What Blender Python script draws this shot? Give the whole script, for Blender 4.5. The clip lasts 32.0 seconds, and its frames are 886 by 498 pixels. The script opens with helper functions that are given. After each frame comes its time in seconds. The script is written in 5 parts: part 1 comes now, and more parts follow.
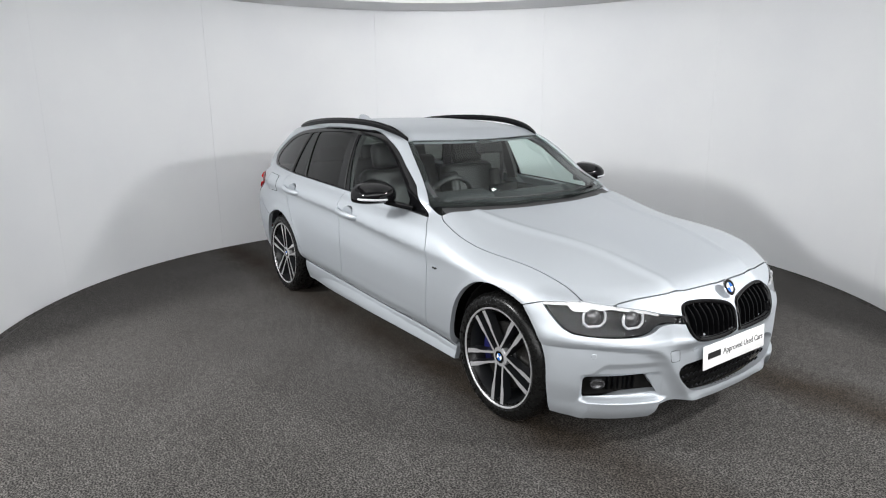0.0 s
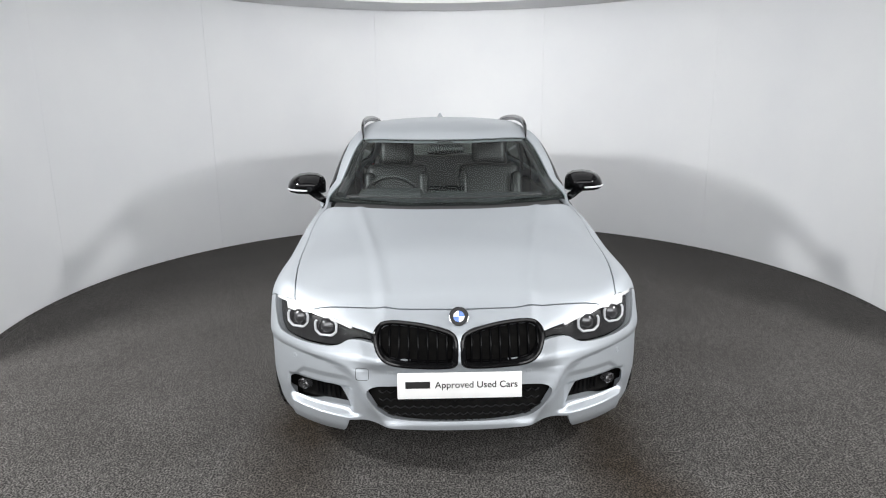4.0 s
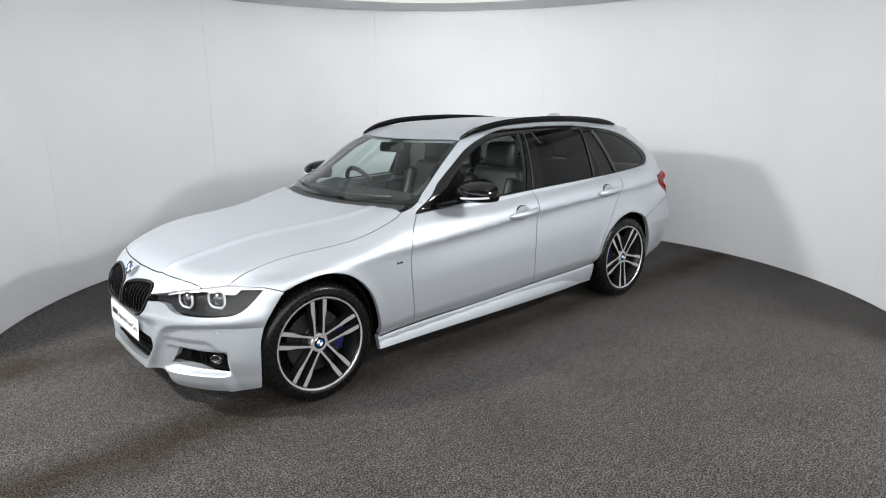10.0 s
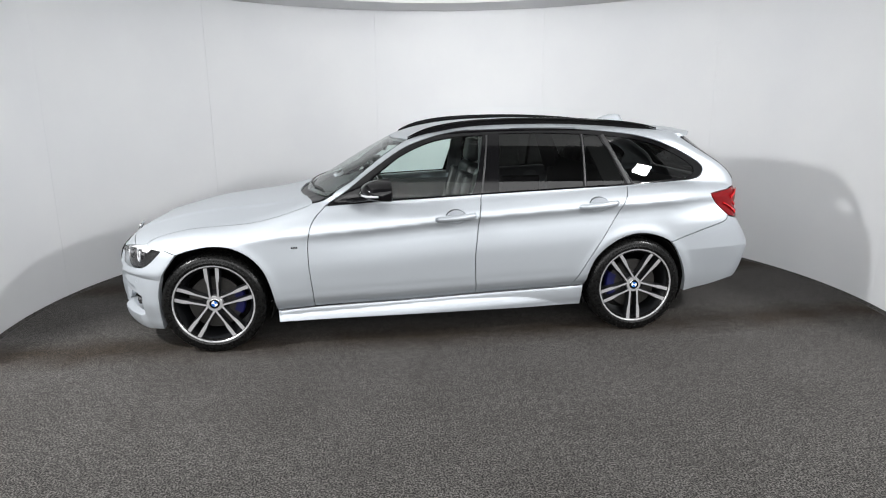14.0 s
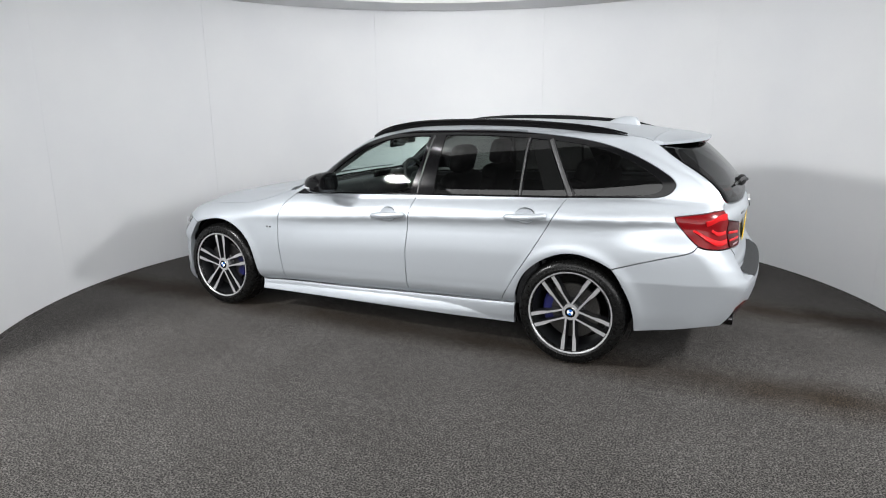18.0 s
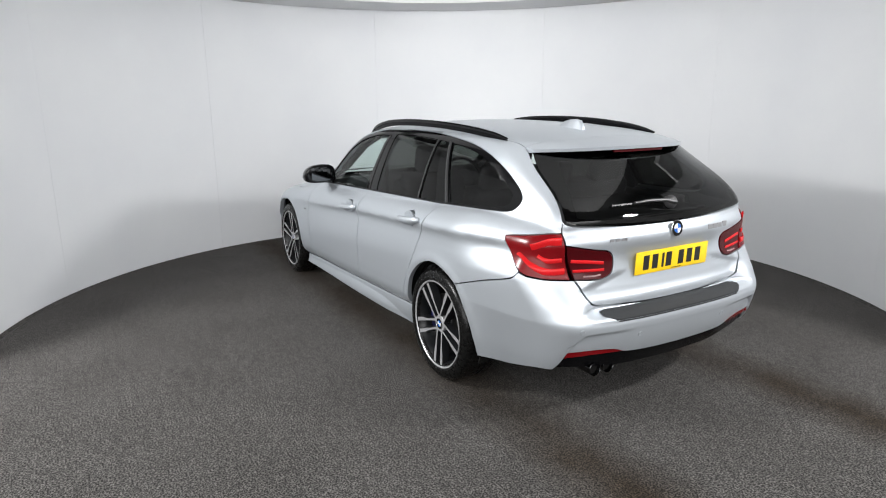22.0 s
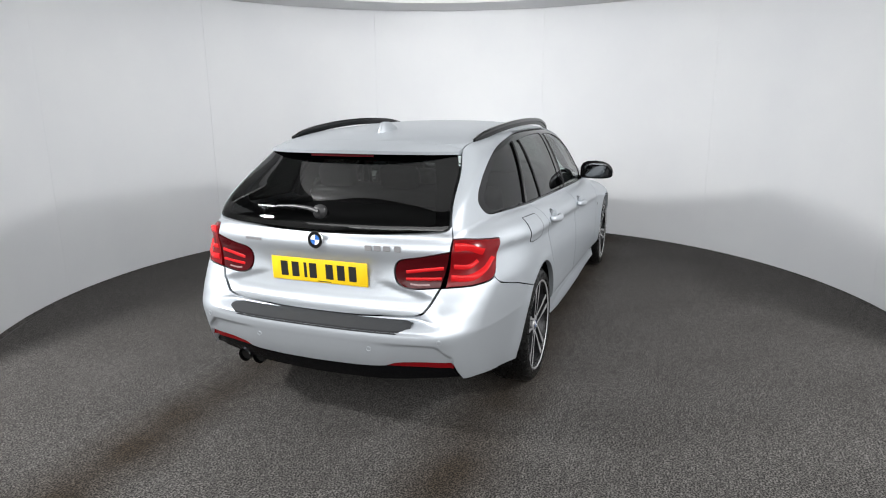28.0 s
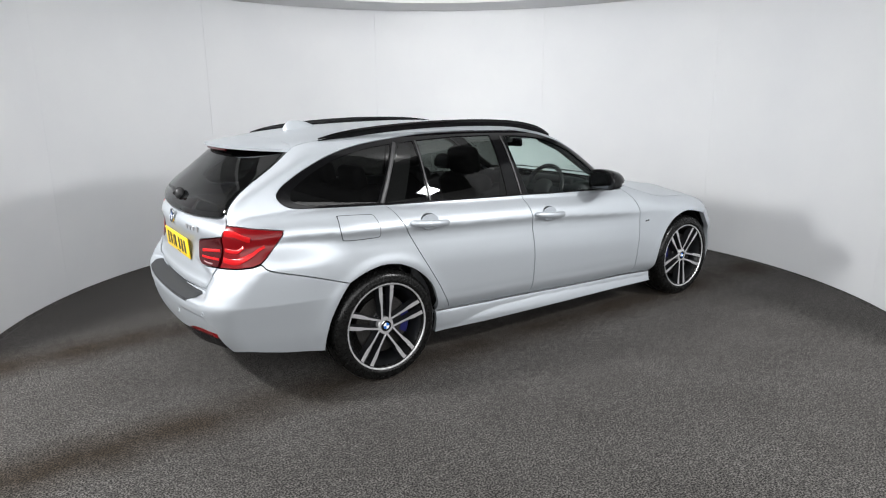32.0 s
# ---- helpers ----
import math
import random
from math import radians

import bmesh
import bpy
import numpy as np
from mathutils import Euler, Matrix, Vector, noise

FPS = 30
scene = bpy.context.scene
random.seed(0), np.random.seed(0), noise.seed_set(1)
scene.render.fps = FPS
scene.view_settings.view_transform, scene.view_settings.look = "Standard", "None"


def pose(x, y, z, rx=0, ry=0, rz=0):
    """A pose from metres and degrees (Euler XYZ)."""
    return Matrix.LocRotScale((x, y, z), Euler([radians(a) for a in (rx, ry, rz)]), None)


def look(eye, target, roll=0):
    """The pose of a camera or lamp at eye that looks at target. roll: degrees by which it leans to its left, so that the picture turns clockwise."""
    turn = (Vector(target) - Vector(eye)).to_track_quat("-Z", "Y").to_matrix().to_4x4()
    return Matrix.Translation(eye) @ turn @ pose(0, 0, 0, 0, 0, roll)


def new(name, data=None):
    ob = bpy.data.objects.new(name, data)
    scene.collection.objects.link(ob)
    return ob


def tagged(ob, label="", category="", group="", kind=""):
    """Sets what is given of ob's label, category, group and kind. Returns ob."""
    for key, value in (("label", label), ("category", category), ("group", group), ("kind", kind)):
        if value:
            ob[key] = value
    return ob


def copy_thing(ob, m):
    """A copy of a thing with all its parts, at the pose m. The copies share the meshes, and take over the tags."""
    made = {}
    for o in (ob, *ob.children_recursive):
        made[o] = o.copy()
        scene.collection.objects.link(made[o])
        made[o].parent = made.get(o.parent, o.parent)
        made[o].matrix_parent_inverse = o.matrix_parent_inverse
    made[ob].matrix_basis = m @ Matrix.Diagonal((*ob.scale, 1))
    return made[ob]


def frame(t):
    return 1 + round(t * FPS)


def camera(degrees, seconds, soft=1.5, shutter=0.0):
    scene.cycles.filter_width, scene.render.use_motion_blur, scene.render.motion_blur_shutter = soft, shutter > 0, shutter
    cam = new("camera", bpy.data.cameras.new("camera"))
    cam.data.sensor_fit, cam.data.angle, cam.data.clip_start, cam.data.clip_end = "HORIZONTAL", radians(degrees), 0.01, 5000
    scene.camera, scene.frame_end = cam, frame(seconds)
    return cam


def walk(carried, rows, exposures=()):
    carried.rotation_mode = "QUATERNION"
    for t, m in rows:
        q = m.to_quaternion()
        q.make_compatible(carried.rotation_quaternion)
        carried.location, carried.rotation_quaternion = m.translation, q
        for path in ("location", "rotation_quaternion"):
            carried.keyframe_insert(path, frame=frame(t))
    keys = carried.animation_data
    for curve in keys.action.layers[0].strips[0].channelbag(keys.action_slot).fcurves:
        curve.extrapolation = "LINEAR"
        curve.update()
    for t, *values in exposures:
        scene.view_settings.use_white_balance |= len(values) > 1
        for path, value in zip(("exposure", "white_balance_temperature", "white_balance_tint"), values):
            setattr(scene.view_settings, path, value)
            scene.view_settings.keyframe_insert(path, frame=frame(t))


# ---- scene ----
# ---------------------------------------------------------------- camera
EYE = Vector((0.0, -4.832, 1.575))
AHEAD = Vector((-0.0161, 0.9735, -0.228))
cam = camera(70.29, 32.0, soft=1.1)
STAND = look(EYE, EYE + 5 * AHEAD, -0.523)
walk(cam, [(0.0, STAND), (32.0, STAND)])

# the turntable's heading, seconds and degrees
TURN = [(0, -53.88), (1, -62.33), (2, -70.79), (3, -79.25), (3.5, -83.50), (4.5, -92.01), (5.5, -100.52), (6, -104.72),
        (7, -113.14), (8, -121.55), (9, -129.92), (10, -138.32), (11, -146.72), (12, -155.13), (13, -163.52), (14, -171.92),
        (14.5, -176.12), (15.5, -184.50), (16.5, -192.89), (17, -197.08), (18, -205.44), (19, -213.93), (20, -222.38),
        (21, -230.76), (22, -239.08), (23, -247.74), (24, -256.31), (25, -264.76), (26, -273.35), (26.5, -277.62),
        (27.5, -286.03), (28.5, -294.45), (29, -298.89), (30, -307.12), (31, -315.42), (32, -323.80)]
CAR_AT = (0.2507, -0.0692)          # the car's middle on the turntable

# ---------------------------------------------------------------- world and lamps
world = bpy.data.worlds.new("world")
scene.world = world
world.use_nodes = True
world.node_tree.nodes["Background"].inputs[0].default_value = (0.9, 0.95, 1.0, 1)
world.node_tree.nodes["Background"].inputs[1].default_value = 0.05
LAMPS = [(-3.55, -2.4, 2.68), (3.55, -2.55, 2.68)]
LAMP_SIZE, LAMP_WATTS = 0.30, (112.0, 80.0)
# fill lights added for overall brightness; no such sources are known
OVERHEAD_FILL_WATTS, FRONT_FILL_WATTS, MOUTH_FILL_WATTS = 26.0, 125.0, 355.0
scene.view_settings.exposure = 0.48


# ---------------------------------------------------------------- materials
def material(name, color, rough=0.5, metal=0.0, **more):
    m = bpy.data.materials.new(name)
    m.use_nodes = True
    b = m.node_tree.nodes["Principled BSDF"]
    b.inputs["Base Color"].default_value = (*color, 1)
    b.inputs["Roughness"].default_value = rough
    b.inputs["Metallic"].default_value = metal
    for key, value in more.items():
        b.inputs[key.replace("_", " ")].default_value = value
    return m


def noisy(m, scale, low, high, detail=4.0, socket="Base Color", space="Object", bump=0.0, bump_scale=None, rough=None):
    """Noise between two colours on a material's socket, and a bump of its own."""
    nt = m.node_tree
    b = nt.nodes["Principled BSDF"]
    at = nt.nodes.new("ShaderNodeTexCoord")
    n = nt.nodes.new("ShaderNodeTexNoise")
    n.inputs["Scale"].default_value, n.inputs["Detail"].default_value = scale, detail
    nt.links.new(at.outputs[space], n.inputs["Vector"])
    r = nt.nodes.new("ShaderNodeValToRGB")
    r.color_ramp.elements[0].position, r.color_ramp.elements[1].position = 0.3, 0.7
    r.color_ramp.elements[0].color, r.color_ramp.elements[1].color = (*low, 1), (*high, 1)
    nt.links.new(n.outputs[0], r.inputs[0])
    nt.links.new(r.outputs[0], b.inputs[socket])
    if rough:
        q = nt.nodes.new("ShaderNodeMapRange")
        q.inputs[3].default_value, q.inputs[4].default_value = rough
        nt.links.new(n.outputs[0], q.inputs[0])
        nt.links.new(q.outputs[0], b.inputs["Roughness"])
    if bump:
        n2 = nt.nodes.new("ShaderNodeTexNoise")
        n2.inputs["Scale"].default_value, n2.inputs["Detail"].default_value = bump_scale or scale, 3
        nt.links.new(at.outputs[space], n2.inputs["Vector"])
        k = nt.nodes.new("ShaderNodeBump")
        k.inputs["Strength"].default_value, k.inputs["Distance"].default_value = 1.0, bump
        nt.links.new(n2.outputs[0], k.inputs["Height"])
        nt.links.new(k.outputs[0], b.inputs["Normal"])
    return m


PAINT = material("silver_paint", (0.50, 0.53, 0.56), 0.46, 0.66, Coat_Weight=0.26, Coat_Roughness=0.05)
noisy(PAINT, 900, (0.450, 0.481, 0.513), (0.520, 0.555, 0.590), 2.0)
BLACK = material("gloss_black", (0.004, 0.004, 0.0045), 0.10, 0.0, Specular_IOR_Level=0.26)
TRIM = noisy(material("satin_black_trim", (0.02, 0.02, 0.021), 0.42), 400, (0.016, 0.016, 0.017), (0.026, 0.026, 0.027), rough=(0.36, 0.5))
PLASTIC = noisy(material("grained_grey_plastic", (0.025, 0.026, 0.028), 0.68, Specular_IOR_Level=0.3), 350, (0.020, 0.021, 0.023), (0.032, 0.034, 0.036), bump=0.0006, bump_scale=900)
DARK = noisy(material("dark_underside", (0.006, 0.006, 0.006), 0.9, Specular_IOR_Level=0.1), 30, (0.004, 0.004, 0.004), (0.010, 0.0095, 0.009))
RUBBER = noisy(material("tyre_rubber", (0.006, 0.006, 0.006), 0.3, Specular_IOR_Level=0.22), 60, (0.003, 0.003, 0.003), (0.006, 0.006, 0.0058), rough=(0.20, 0.36))
MACHINED = noisy(material("machined_alloy", (0.62, 0.62, 0.63), 0.36, 0.6), 240, (0.48, 0.48, 0.49), (0.58, 0.58, 0.59), rough=(0.26, 0.40))
WHEELDARK = material("dark_wheel_paint", (0.008, 0.0085, 0.0095), 0.34, 0.0, Specular_IOR_Level=0.35)
CHROME = material("chrome", (0.8, 0.8, 0.81), 0.06, 1.0)
DARKCHROME = material("dark_chrome", (0.07, 0.07, 0.072), 0.18, 1.0)
# darkened colour stands in for the dim room this mirror would reflect
MIRROR = material("dimmed_mirror_glass", (0.09, 0.095, 0.10), 0.03, 1.0)
BLUE = material("blue_enamel", (0.015, 0.12, 0.45), 0.15, 0.0, Coat_Weight=1.0)
WHITE = material("white_enamel", (0.8, 0.8, 0.8), 0.2, 0.0, Coat_Weight=1.0)
CALIPER = material("blue_caliper_paint", (0.006, 0.007, 0.065), 0.35, 0.0)
STEEL = noisy(material("brake_disc_steel", (0.25, 0.24, 0.23), 0.4, 1.0), 120, (0.05, 0.048, 0.046), (0.10, 0.097, 0.094))
PLATE_WHITE = noisy(material("white_plate", (0.82, 0.82, 0.81), 0.3), 12, (0.79, 0.79, 0.78), (0.84, 0.84, 0.83))
PLATE_YELLOW = noisy(material("yellow_plate", (0.85, 0.56, 0.012), 0.35), 12, (0.8, 0.52, 0.01), (0.88, 0.6, 0.015))
INK = material("black_lettering", (0.01, 0.01, 0.01), 0.5)
LEATHER = noisy(material("black_leather", (0.02, 0.02, 0.022), 0.45), 60, (0.009, 0.009, 0.0098), (0.019, 0.019, 0.0205), bump=0.001, bump_scale=90)
CABIN = noisy(material("dark_cabin_plastic", (0.025, 0.026, 0.028), 0.6), 80, (0.02, 0.021, 0.023), (0.035, 0.036, 0.038))
LINING = noisy(material("grey_headlining", (0.22, 0.22, 0.22), 0.9), 300, (0.19, 0.19, 0.19), (0.25, 0.25, 0.25))


def glass(name, tint, rough=0.0, ior=1.5):
    m = bpy.data.materials.new(name)
    m.use_nodes = True
    nt = m.node_tree
    nt.nodes.remove(nt.nodes["Principled BSDF"])
    out = nt.nodes["Material Output"]
    clear = nt.nodes.new("ShaderNodeBsdfTransparent")
    clear.inputs[0].default_value = (*tint, 1)
    shine = nt.nodes.new("ShaderNodeBsdfGlossy")
    shine.inputs["Roughness"].default_value = 0.01 + rough
    # the same gloss from both sides of a pane: base share at right angles, rising towards grazing
    base = ((ior - 1) / (ior + 1)) ** 2
    edge = nt.nodes.new("ShaderNodeLayerWeight")
    edge.inputs["Blend"].default_value = 0.5
    power = nt.nodes.new("ShaderNodeMath")
    power.operation = "POWER"
    power.inputs[1].default_value = 5.0
    nt.links.new(edge.outputs["Facing"], power.inputs[0])
    fres = nt.nodes.new("ShaderNodeMapRange")
    fres.inputs[3].default_value, fres.inputs[4].default_value = base, 1.0
    nt.links.new(power.outputs[0], fres.inputs[0])
    mix = nt.nodes.new("ShaderNodeMixShader")
    nt.links.new(fres.outputs[0], mix.inputs[0])
    nt.links.new(clear.outputs[0], mix.inputs[1])
    nt.links.new(shine.outputs[0], mix.inputs[2])
    nt.links.new(mix.outputs[0], out.inputs[0])
    return m


GLASS = glass("green_tinted_glass", (0.80, 0.89, 0.86), ior=1.34)
PRIVACY = glass("privacy_glass", (0.10, 0.105, 0.10))
LENS = glass("clear_lens", (0.92, 0.92, 0.92), ior=1.25)
LAMPDARK = noisy(material("dark_lamp_bowl", (0.012, 0.012, 0.013), 0.4, Specular_IOR_Level=0.2), 70, (0.008, 0.008, 0.009), (0.018, 0.018, 0.019))
GRILLE = material("black_grille_plastic", (0.003, 0.003, 0.0035), 0.22, 0.0, Specular_IOR_Level=0.09)
BADGE = material("satin_silver_badge", (0.36, 0.36, 0.37), 0.35, 0.6)
PROJECTOR = material("projector_glass", (0.10, 0.10, 0.105), 0.25, 0.7, Coat_Weight=0.5)
FROST = material("frosted_light_guide", (0.56, 0.57, 0.59), 0.35, 0.0, Coat_Weight=0.4)
REVERSE = material("reversing_lens", (0.30, 0.19, 0.19), 0.15)
REDLENS = material("red_lens", (0.15, 0.003, 0.005), 0.22, 0.0, Specular_IOR_Level=0.22)
REDDARK = material("smoked_red_lens", (0.05, 0.002, 0.0035), 0.16, 0.0, Specular_IOR_Level=0.22)
REDBRIGHT = material("bright_red_light_bar", (0.56, 0.012, 0.015), 0.2, 0.0, Specular_IOR_Level=0.22)
LAMPGLOW = bpy.data.materials.new("lamp_glow")
LAMPGLOW.use_nodes = True
LAMPGLOW.node_tree.nodes["Principled BSDF"].inputs["Emission Color"].default_value = (1, 0.98, 0.95, 1)
LAMPGLOW.node_tree.nodes["Principled BSDF"].inputs["Emission Strength"].default_value = 18.0

WALL = noisy(material("white_painted_wall", (0.80, 0.81, 0.825), 0.6), 1.3, (0.78, 0.792, 0.81), (0.82, 0.83, 0.84), bump=0.0004, bump_scale=90)
CEILING = noisy(material("white_ceiling", (0.72, 0.72, 0.73), 0.8), 2.0, (0.70, 0.70, 0.71), (0.74, 0.74, 0.75))
DARKCEILING = noisy(material("dark_room_ceiling", (0.12, 0.12, 0.125), 0.8), 2.0, (0.10, 0.10, 0.105), (0.14, 0.14, 0.145))
ROOMPAINT = noisy(material("white_room_paint", (0.75, 0.75, 0.75), 0.8), 1.0, (0.72, 0.72, 0.72), (0.77, 0.77, 0.77))


def carpet(name, tracks):
    """Dark grey looped carpet; tracks: the brown tyre dirt that lies on the turntable, along the car's wheels."""
    m = bpy.data.materials.new(name)
    m.use_nodes = True
    nt = m.node_tree
    b = nt.nodes["Principled BSDF"]
    b.inputs["Roughness"].default_value = 0.95
    b.inputs["Specular IOR Level"].default_value = 0.15
    at = nt.nodes.new("ShaderNodeTexCoord")

    def noise_tex(scale, detail, stretch=None):
        n = nt.nodes.new("ShaderNodeTexNoise")
        n.inputs["Scale"].default_value, n.inputs["Detail"].default_value = scale, detail
        nt.links.new(at.outputs["Object"], n.inputs["Vector"])
        return n.outputs[0]

    def ramp(x, a, b_, lo, hi):
        r = nt.nodes.new("ShaderNodeValToRGB")
        r.color_ramp.elements[0].position, r.color_ramp.elements[1].position = a, b_
        r.color_ramp.elements[0].color, r.color_ramp.elements[1].color = (*lo, 1), (*hi, 1)
        nt.links.new(x, r.inputs[0])
        return r.outputs[0]

    def math(op, x, y):
        n = nt.nodes.new("ShaderNodeMath")
        n.operation = op
        for i, v in enumerate((x, y)):
            if isinstance(v, (int, float)):
                n.inputs[i].default_value = v
            else:
                nt.links.new(v, n.inputs[i])
        return n.outputs[0]

    def mix(kind, fac, a, c):
        n = nt.nodes.new("ShaderNodeMix")
        n.data_type, n.blend_type = "RGBA", kind
        if isinstance(fac, float):
            n.inputs[0].default_value = fac
        else:
            nt.links.new(fac, n.inputs[0])
        for i, v in ((6, a), (7, c)):
            if isinstance(v, tuple):
                n.inputs[i].default_value = (*v, 1)
            else:
                nt.links.new(v, n.inputs[i])
        return n.outputs[2]

    fine = noise_tex(125, 2.5)
    loops = noise_tex(70, 3)
    broad = noise_tex(2.2, 5)
    col = ramp(fine, 0.42, 0.60, (0.020, 0.0190, 0.0180), (0.134, 0.1275, 0.121))
    col = mix("MULTIPLY", 0.7, col, ramp(loops, 0.35, 0.68, (0.66, 0.66, 0.66), (1.25, 1.25, 1.25)))
    col = mix("MULTIPLY", 0.8, col, ramp(noise_tex(24, 5), 0.38, 0.64, (0.74, 0.74, 0.74), (1.20, 1.20, 1.20)))
    col = mix("MULTIPLY", 0.6, col, ramp(broad, 0.35, 0.7, (0.8, 0.79, 0.78), (1.12, 1.12, 1.12)))
    if tracks:
        sep = nt.nodes.new("ShaderNodeSeparateXYZ")
        nt.links.new(at.outputs["Object"], sep.inputs[0])
        off = math("SUBTRACT", math("ABSOLUTE", math("SUBTRACT", sep.outputs[1], CAR_AT[1]), 0), 0.74)
        wide = math("ABSOLUTE", off, 0)
        wob = math("ADD", wide, math("MULTIPLY", math("SUBTRACT", noise_tex(3.0, 4), 0.5), 0.22))
        band = nt.nodes.new("ShaderNodeMapRange")
        band.inputs[1].default_value, band.inputs[2].default_value = 0.30, 0.04
        nt.links.new(wob, band.inputs[0])
        patchy = math("MULTIPLY", band.outputs[0], ramp(noise_tex(1.4, 4), 0.25, 0.6, (0.3, 0.3, 0.3), (0.95, 0.95, 0.95)))
        col = mix("MULTIPLY", patchy, col, (0.42, 0.33, 0.24))
    nt.links.new(col, b.inputs["Base Color"])
    k = nt.nodes.new("ShaderNodeBump")
    k.inputs["Strength"].default_value, k.inputs["Distance"].default_value = 0.8, 0.004
    nt.links.new(fine, k.inputs["Height"])
    nt.links.new(k.outputs[0], b.inputs["Normal"])
    return m


CARPET = carpet("grey_carpet_with_tyre_dirt", True)
CARPET_PLAIN = carpet("grey_carpet", False)


# ---------------------------------------------------------------- helpers of this scene
def mesh_of(name, verts, faces, mat, smooth=35.0):
    me = bpy.data.meshes.new(name)
    me.from_pydata([tuple(v) for v in verts], [], [tuple(f) for f in faces])
    me.materials.append(mat)
    me.update()
    if smooth:
        me.polygons.foreach_set("use_smooth", [True] * len(me.polygons))
        me.set_sharp_from_angle(angle=radians(smooth))
    return me


def put(name, me, parent=None, at=None, label=""):
    ob = new(name, me)
    if parent:
        ob.parent = parent
    if at is not None:
        ob.matrix_basis = at
    return tagged(ob, label)


def part(name, bm, mat, parent=None, label="", at=None, smooth=35.0):
    me = bpy.data.meshes.new(name)
    bmesh.ops.recalc_face_normals(bm, faces=bm.faces)
    bm.to_mesh(me)
    bm.free()
    me.materials.append(mat)
    if smooth:
        me.polygons.foreach_set("use_smooth", [True] * len(me.polygons))
        me.set_sharp_from_angle(angle=radians(smooth))
    return put(name, me, parent, at, label)


def block(sx, sy, sz, bevel=0.0, segments=3, at=(0, 0, 0), taper=None):
    """A rounded block of that size round at; taper scales its top in x and y."""
    bm = bmesh.new()
    bmesh.ops.create_cube(bm, size=1.0)
    for v in bm.verts:
        v.co = Vector((v.co.x * sx, v.co.y * sy, v.co.z * sz))
        if taper and v.co.z > 0:
            v.co.x *= taper[0]
            v.co.y *= taper[1]
    if bevel:
        bmesh.ops.bevel(bm, geom=bm.edges[:], offset=bevel, segments=segments, profile=0.5, affect="EDGES")
    bmesh.ops.translate(bm, verts=bm.verts, vec=at)
    return bm


def lathe(profile, n=64, axis="y", closed=False):
    """Turns (radius, along) pairs round an axis."""
    bm = bmesh.new()
    rings = []
    for r, a in profile:
        ring = []
        for i in range(n):
            t = 2 * math.pi * i / n
            p = {"y": (r * math.cos(t), a, r * math.sin(t)), "z": (r * math.cos(t), r * math.sin(t), a), "x": (a, r * math.cos(t), r * math.sin(t))}[axis]
            ring.append(bm.verts.new(p))
        rings.append(ring)
    pairs = list(zip(rings, rings[1:])) + ([(rings[-1], rings[0])] if closed else [])
    for a, b in pairs:
        for i in range(n):
            bm.faces.new((a[i], a[(i + 1) % n], b[(i + 1) % n], b[i]))
    if not closed:
        for ring, flip in ((rings[0], True), (rings[-1], False)):
            bm.faces.new(ring[::-1] if flip else ring)
    return bm


def sweep(path, section, up=(0, 0, 1), caps=True, scale=None):
    """A section (pairs across, up) swept along a path of points."""
    bm = bmesh.new()
    path = [Vector(p) for p in path]
    rings = []
    for i, p in enumerate(path):
        d = (path[min(i + 1, len(path) - 1)] - path[max(i - 1, 0)]).normalized()
        side = d.cross(Vector(up)).normalized()
        top = side.cross(d)
        k = scale[i] if scale else 1.0
        rings.append([bm.verts.new(p + side * a * k + top * b * k) for a, b in section])
    n = len(section)
    for a, b in zip(rings, rings[1:]):
        for i in range(n):
            bm.faces.new((a[i], a[(i + 1) % n], b[(i + 1) % n], b[i]))
    if caps:
        bm.faces.new(rings[0][::-1])
        bm.faces.new(rings[-1])
    return bm


def round_section(r, n=8, squash=1.0):
    return [(r * math.cos(2 * math.pi * i / n), r * squash * math.sin(2 * math.pi * i / n)) for i in range(n)]


def spline(points, n=8):
    """A Catmull-Rom curve through points (any dimension), ends kept."""
    p = np.asarray(points, float)
    if len(p) < 3:
        return [tuple(p[0] + (p[-1] - p[0]) * i / (2 * n)) for i in range(2 * n + 1)]
    q = np.vstack([2 * p[0] - p[1], p, 2 * p[-1] - p[-2]])
    out = []
    for i in range(1, len(q) - 2):
        a, b, c, d = q[i - 1:i + 3]
        for k in range(n):
            t = k / n
            out.append(tuple(0.5 * (2 * b + (c - a) * t + (2 * a - 5 * b + 4 * c - d) * t * t + (3 * b - a - 3 * c + d) * t ** 3)))
    out.append(tuple(p[-1]))
    return out


def prism(loop, thick, bevel=0.0, segments=2):
    """A flat outline (pairs in x, y) made solid from z = 0 to thick."""
    bm = bmesh.new()
    low = [bm.verts.new((x, y, 0)) for x, y in loop]
    top = [bm.verts.new((x, y, thick)) for x, y in loop]
    n = len(loop)
    bm.faces.new(low[::-1])
    f = bm.faces.new(top)
    for i in range(n):
        bm.faces.new((low[i], low[(i + 1) % n], top[(i + 1) % n], top[i]))
    if bevel:
        bmesh.ops.bevel(bm, geom=list(f.edges), offset=bevel, segments=segments, profile=0.5, affect="EDGES")
    return bm


def moved(bm, m):
    bmesh.ops.transform(bm, matrix=m, verts=bm.verts)
    return bm


def joined(*bms):
    out = bmesh.new()
    for b in bms:
        me = bpy.data.meshes.new("tmp")
        b.to_mesh(me)
        b.free()
        out.from_mesh(me)
        bpy.data.meshes.remove(me)
    return out


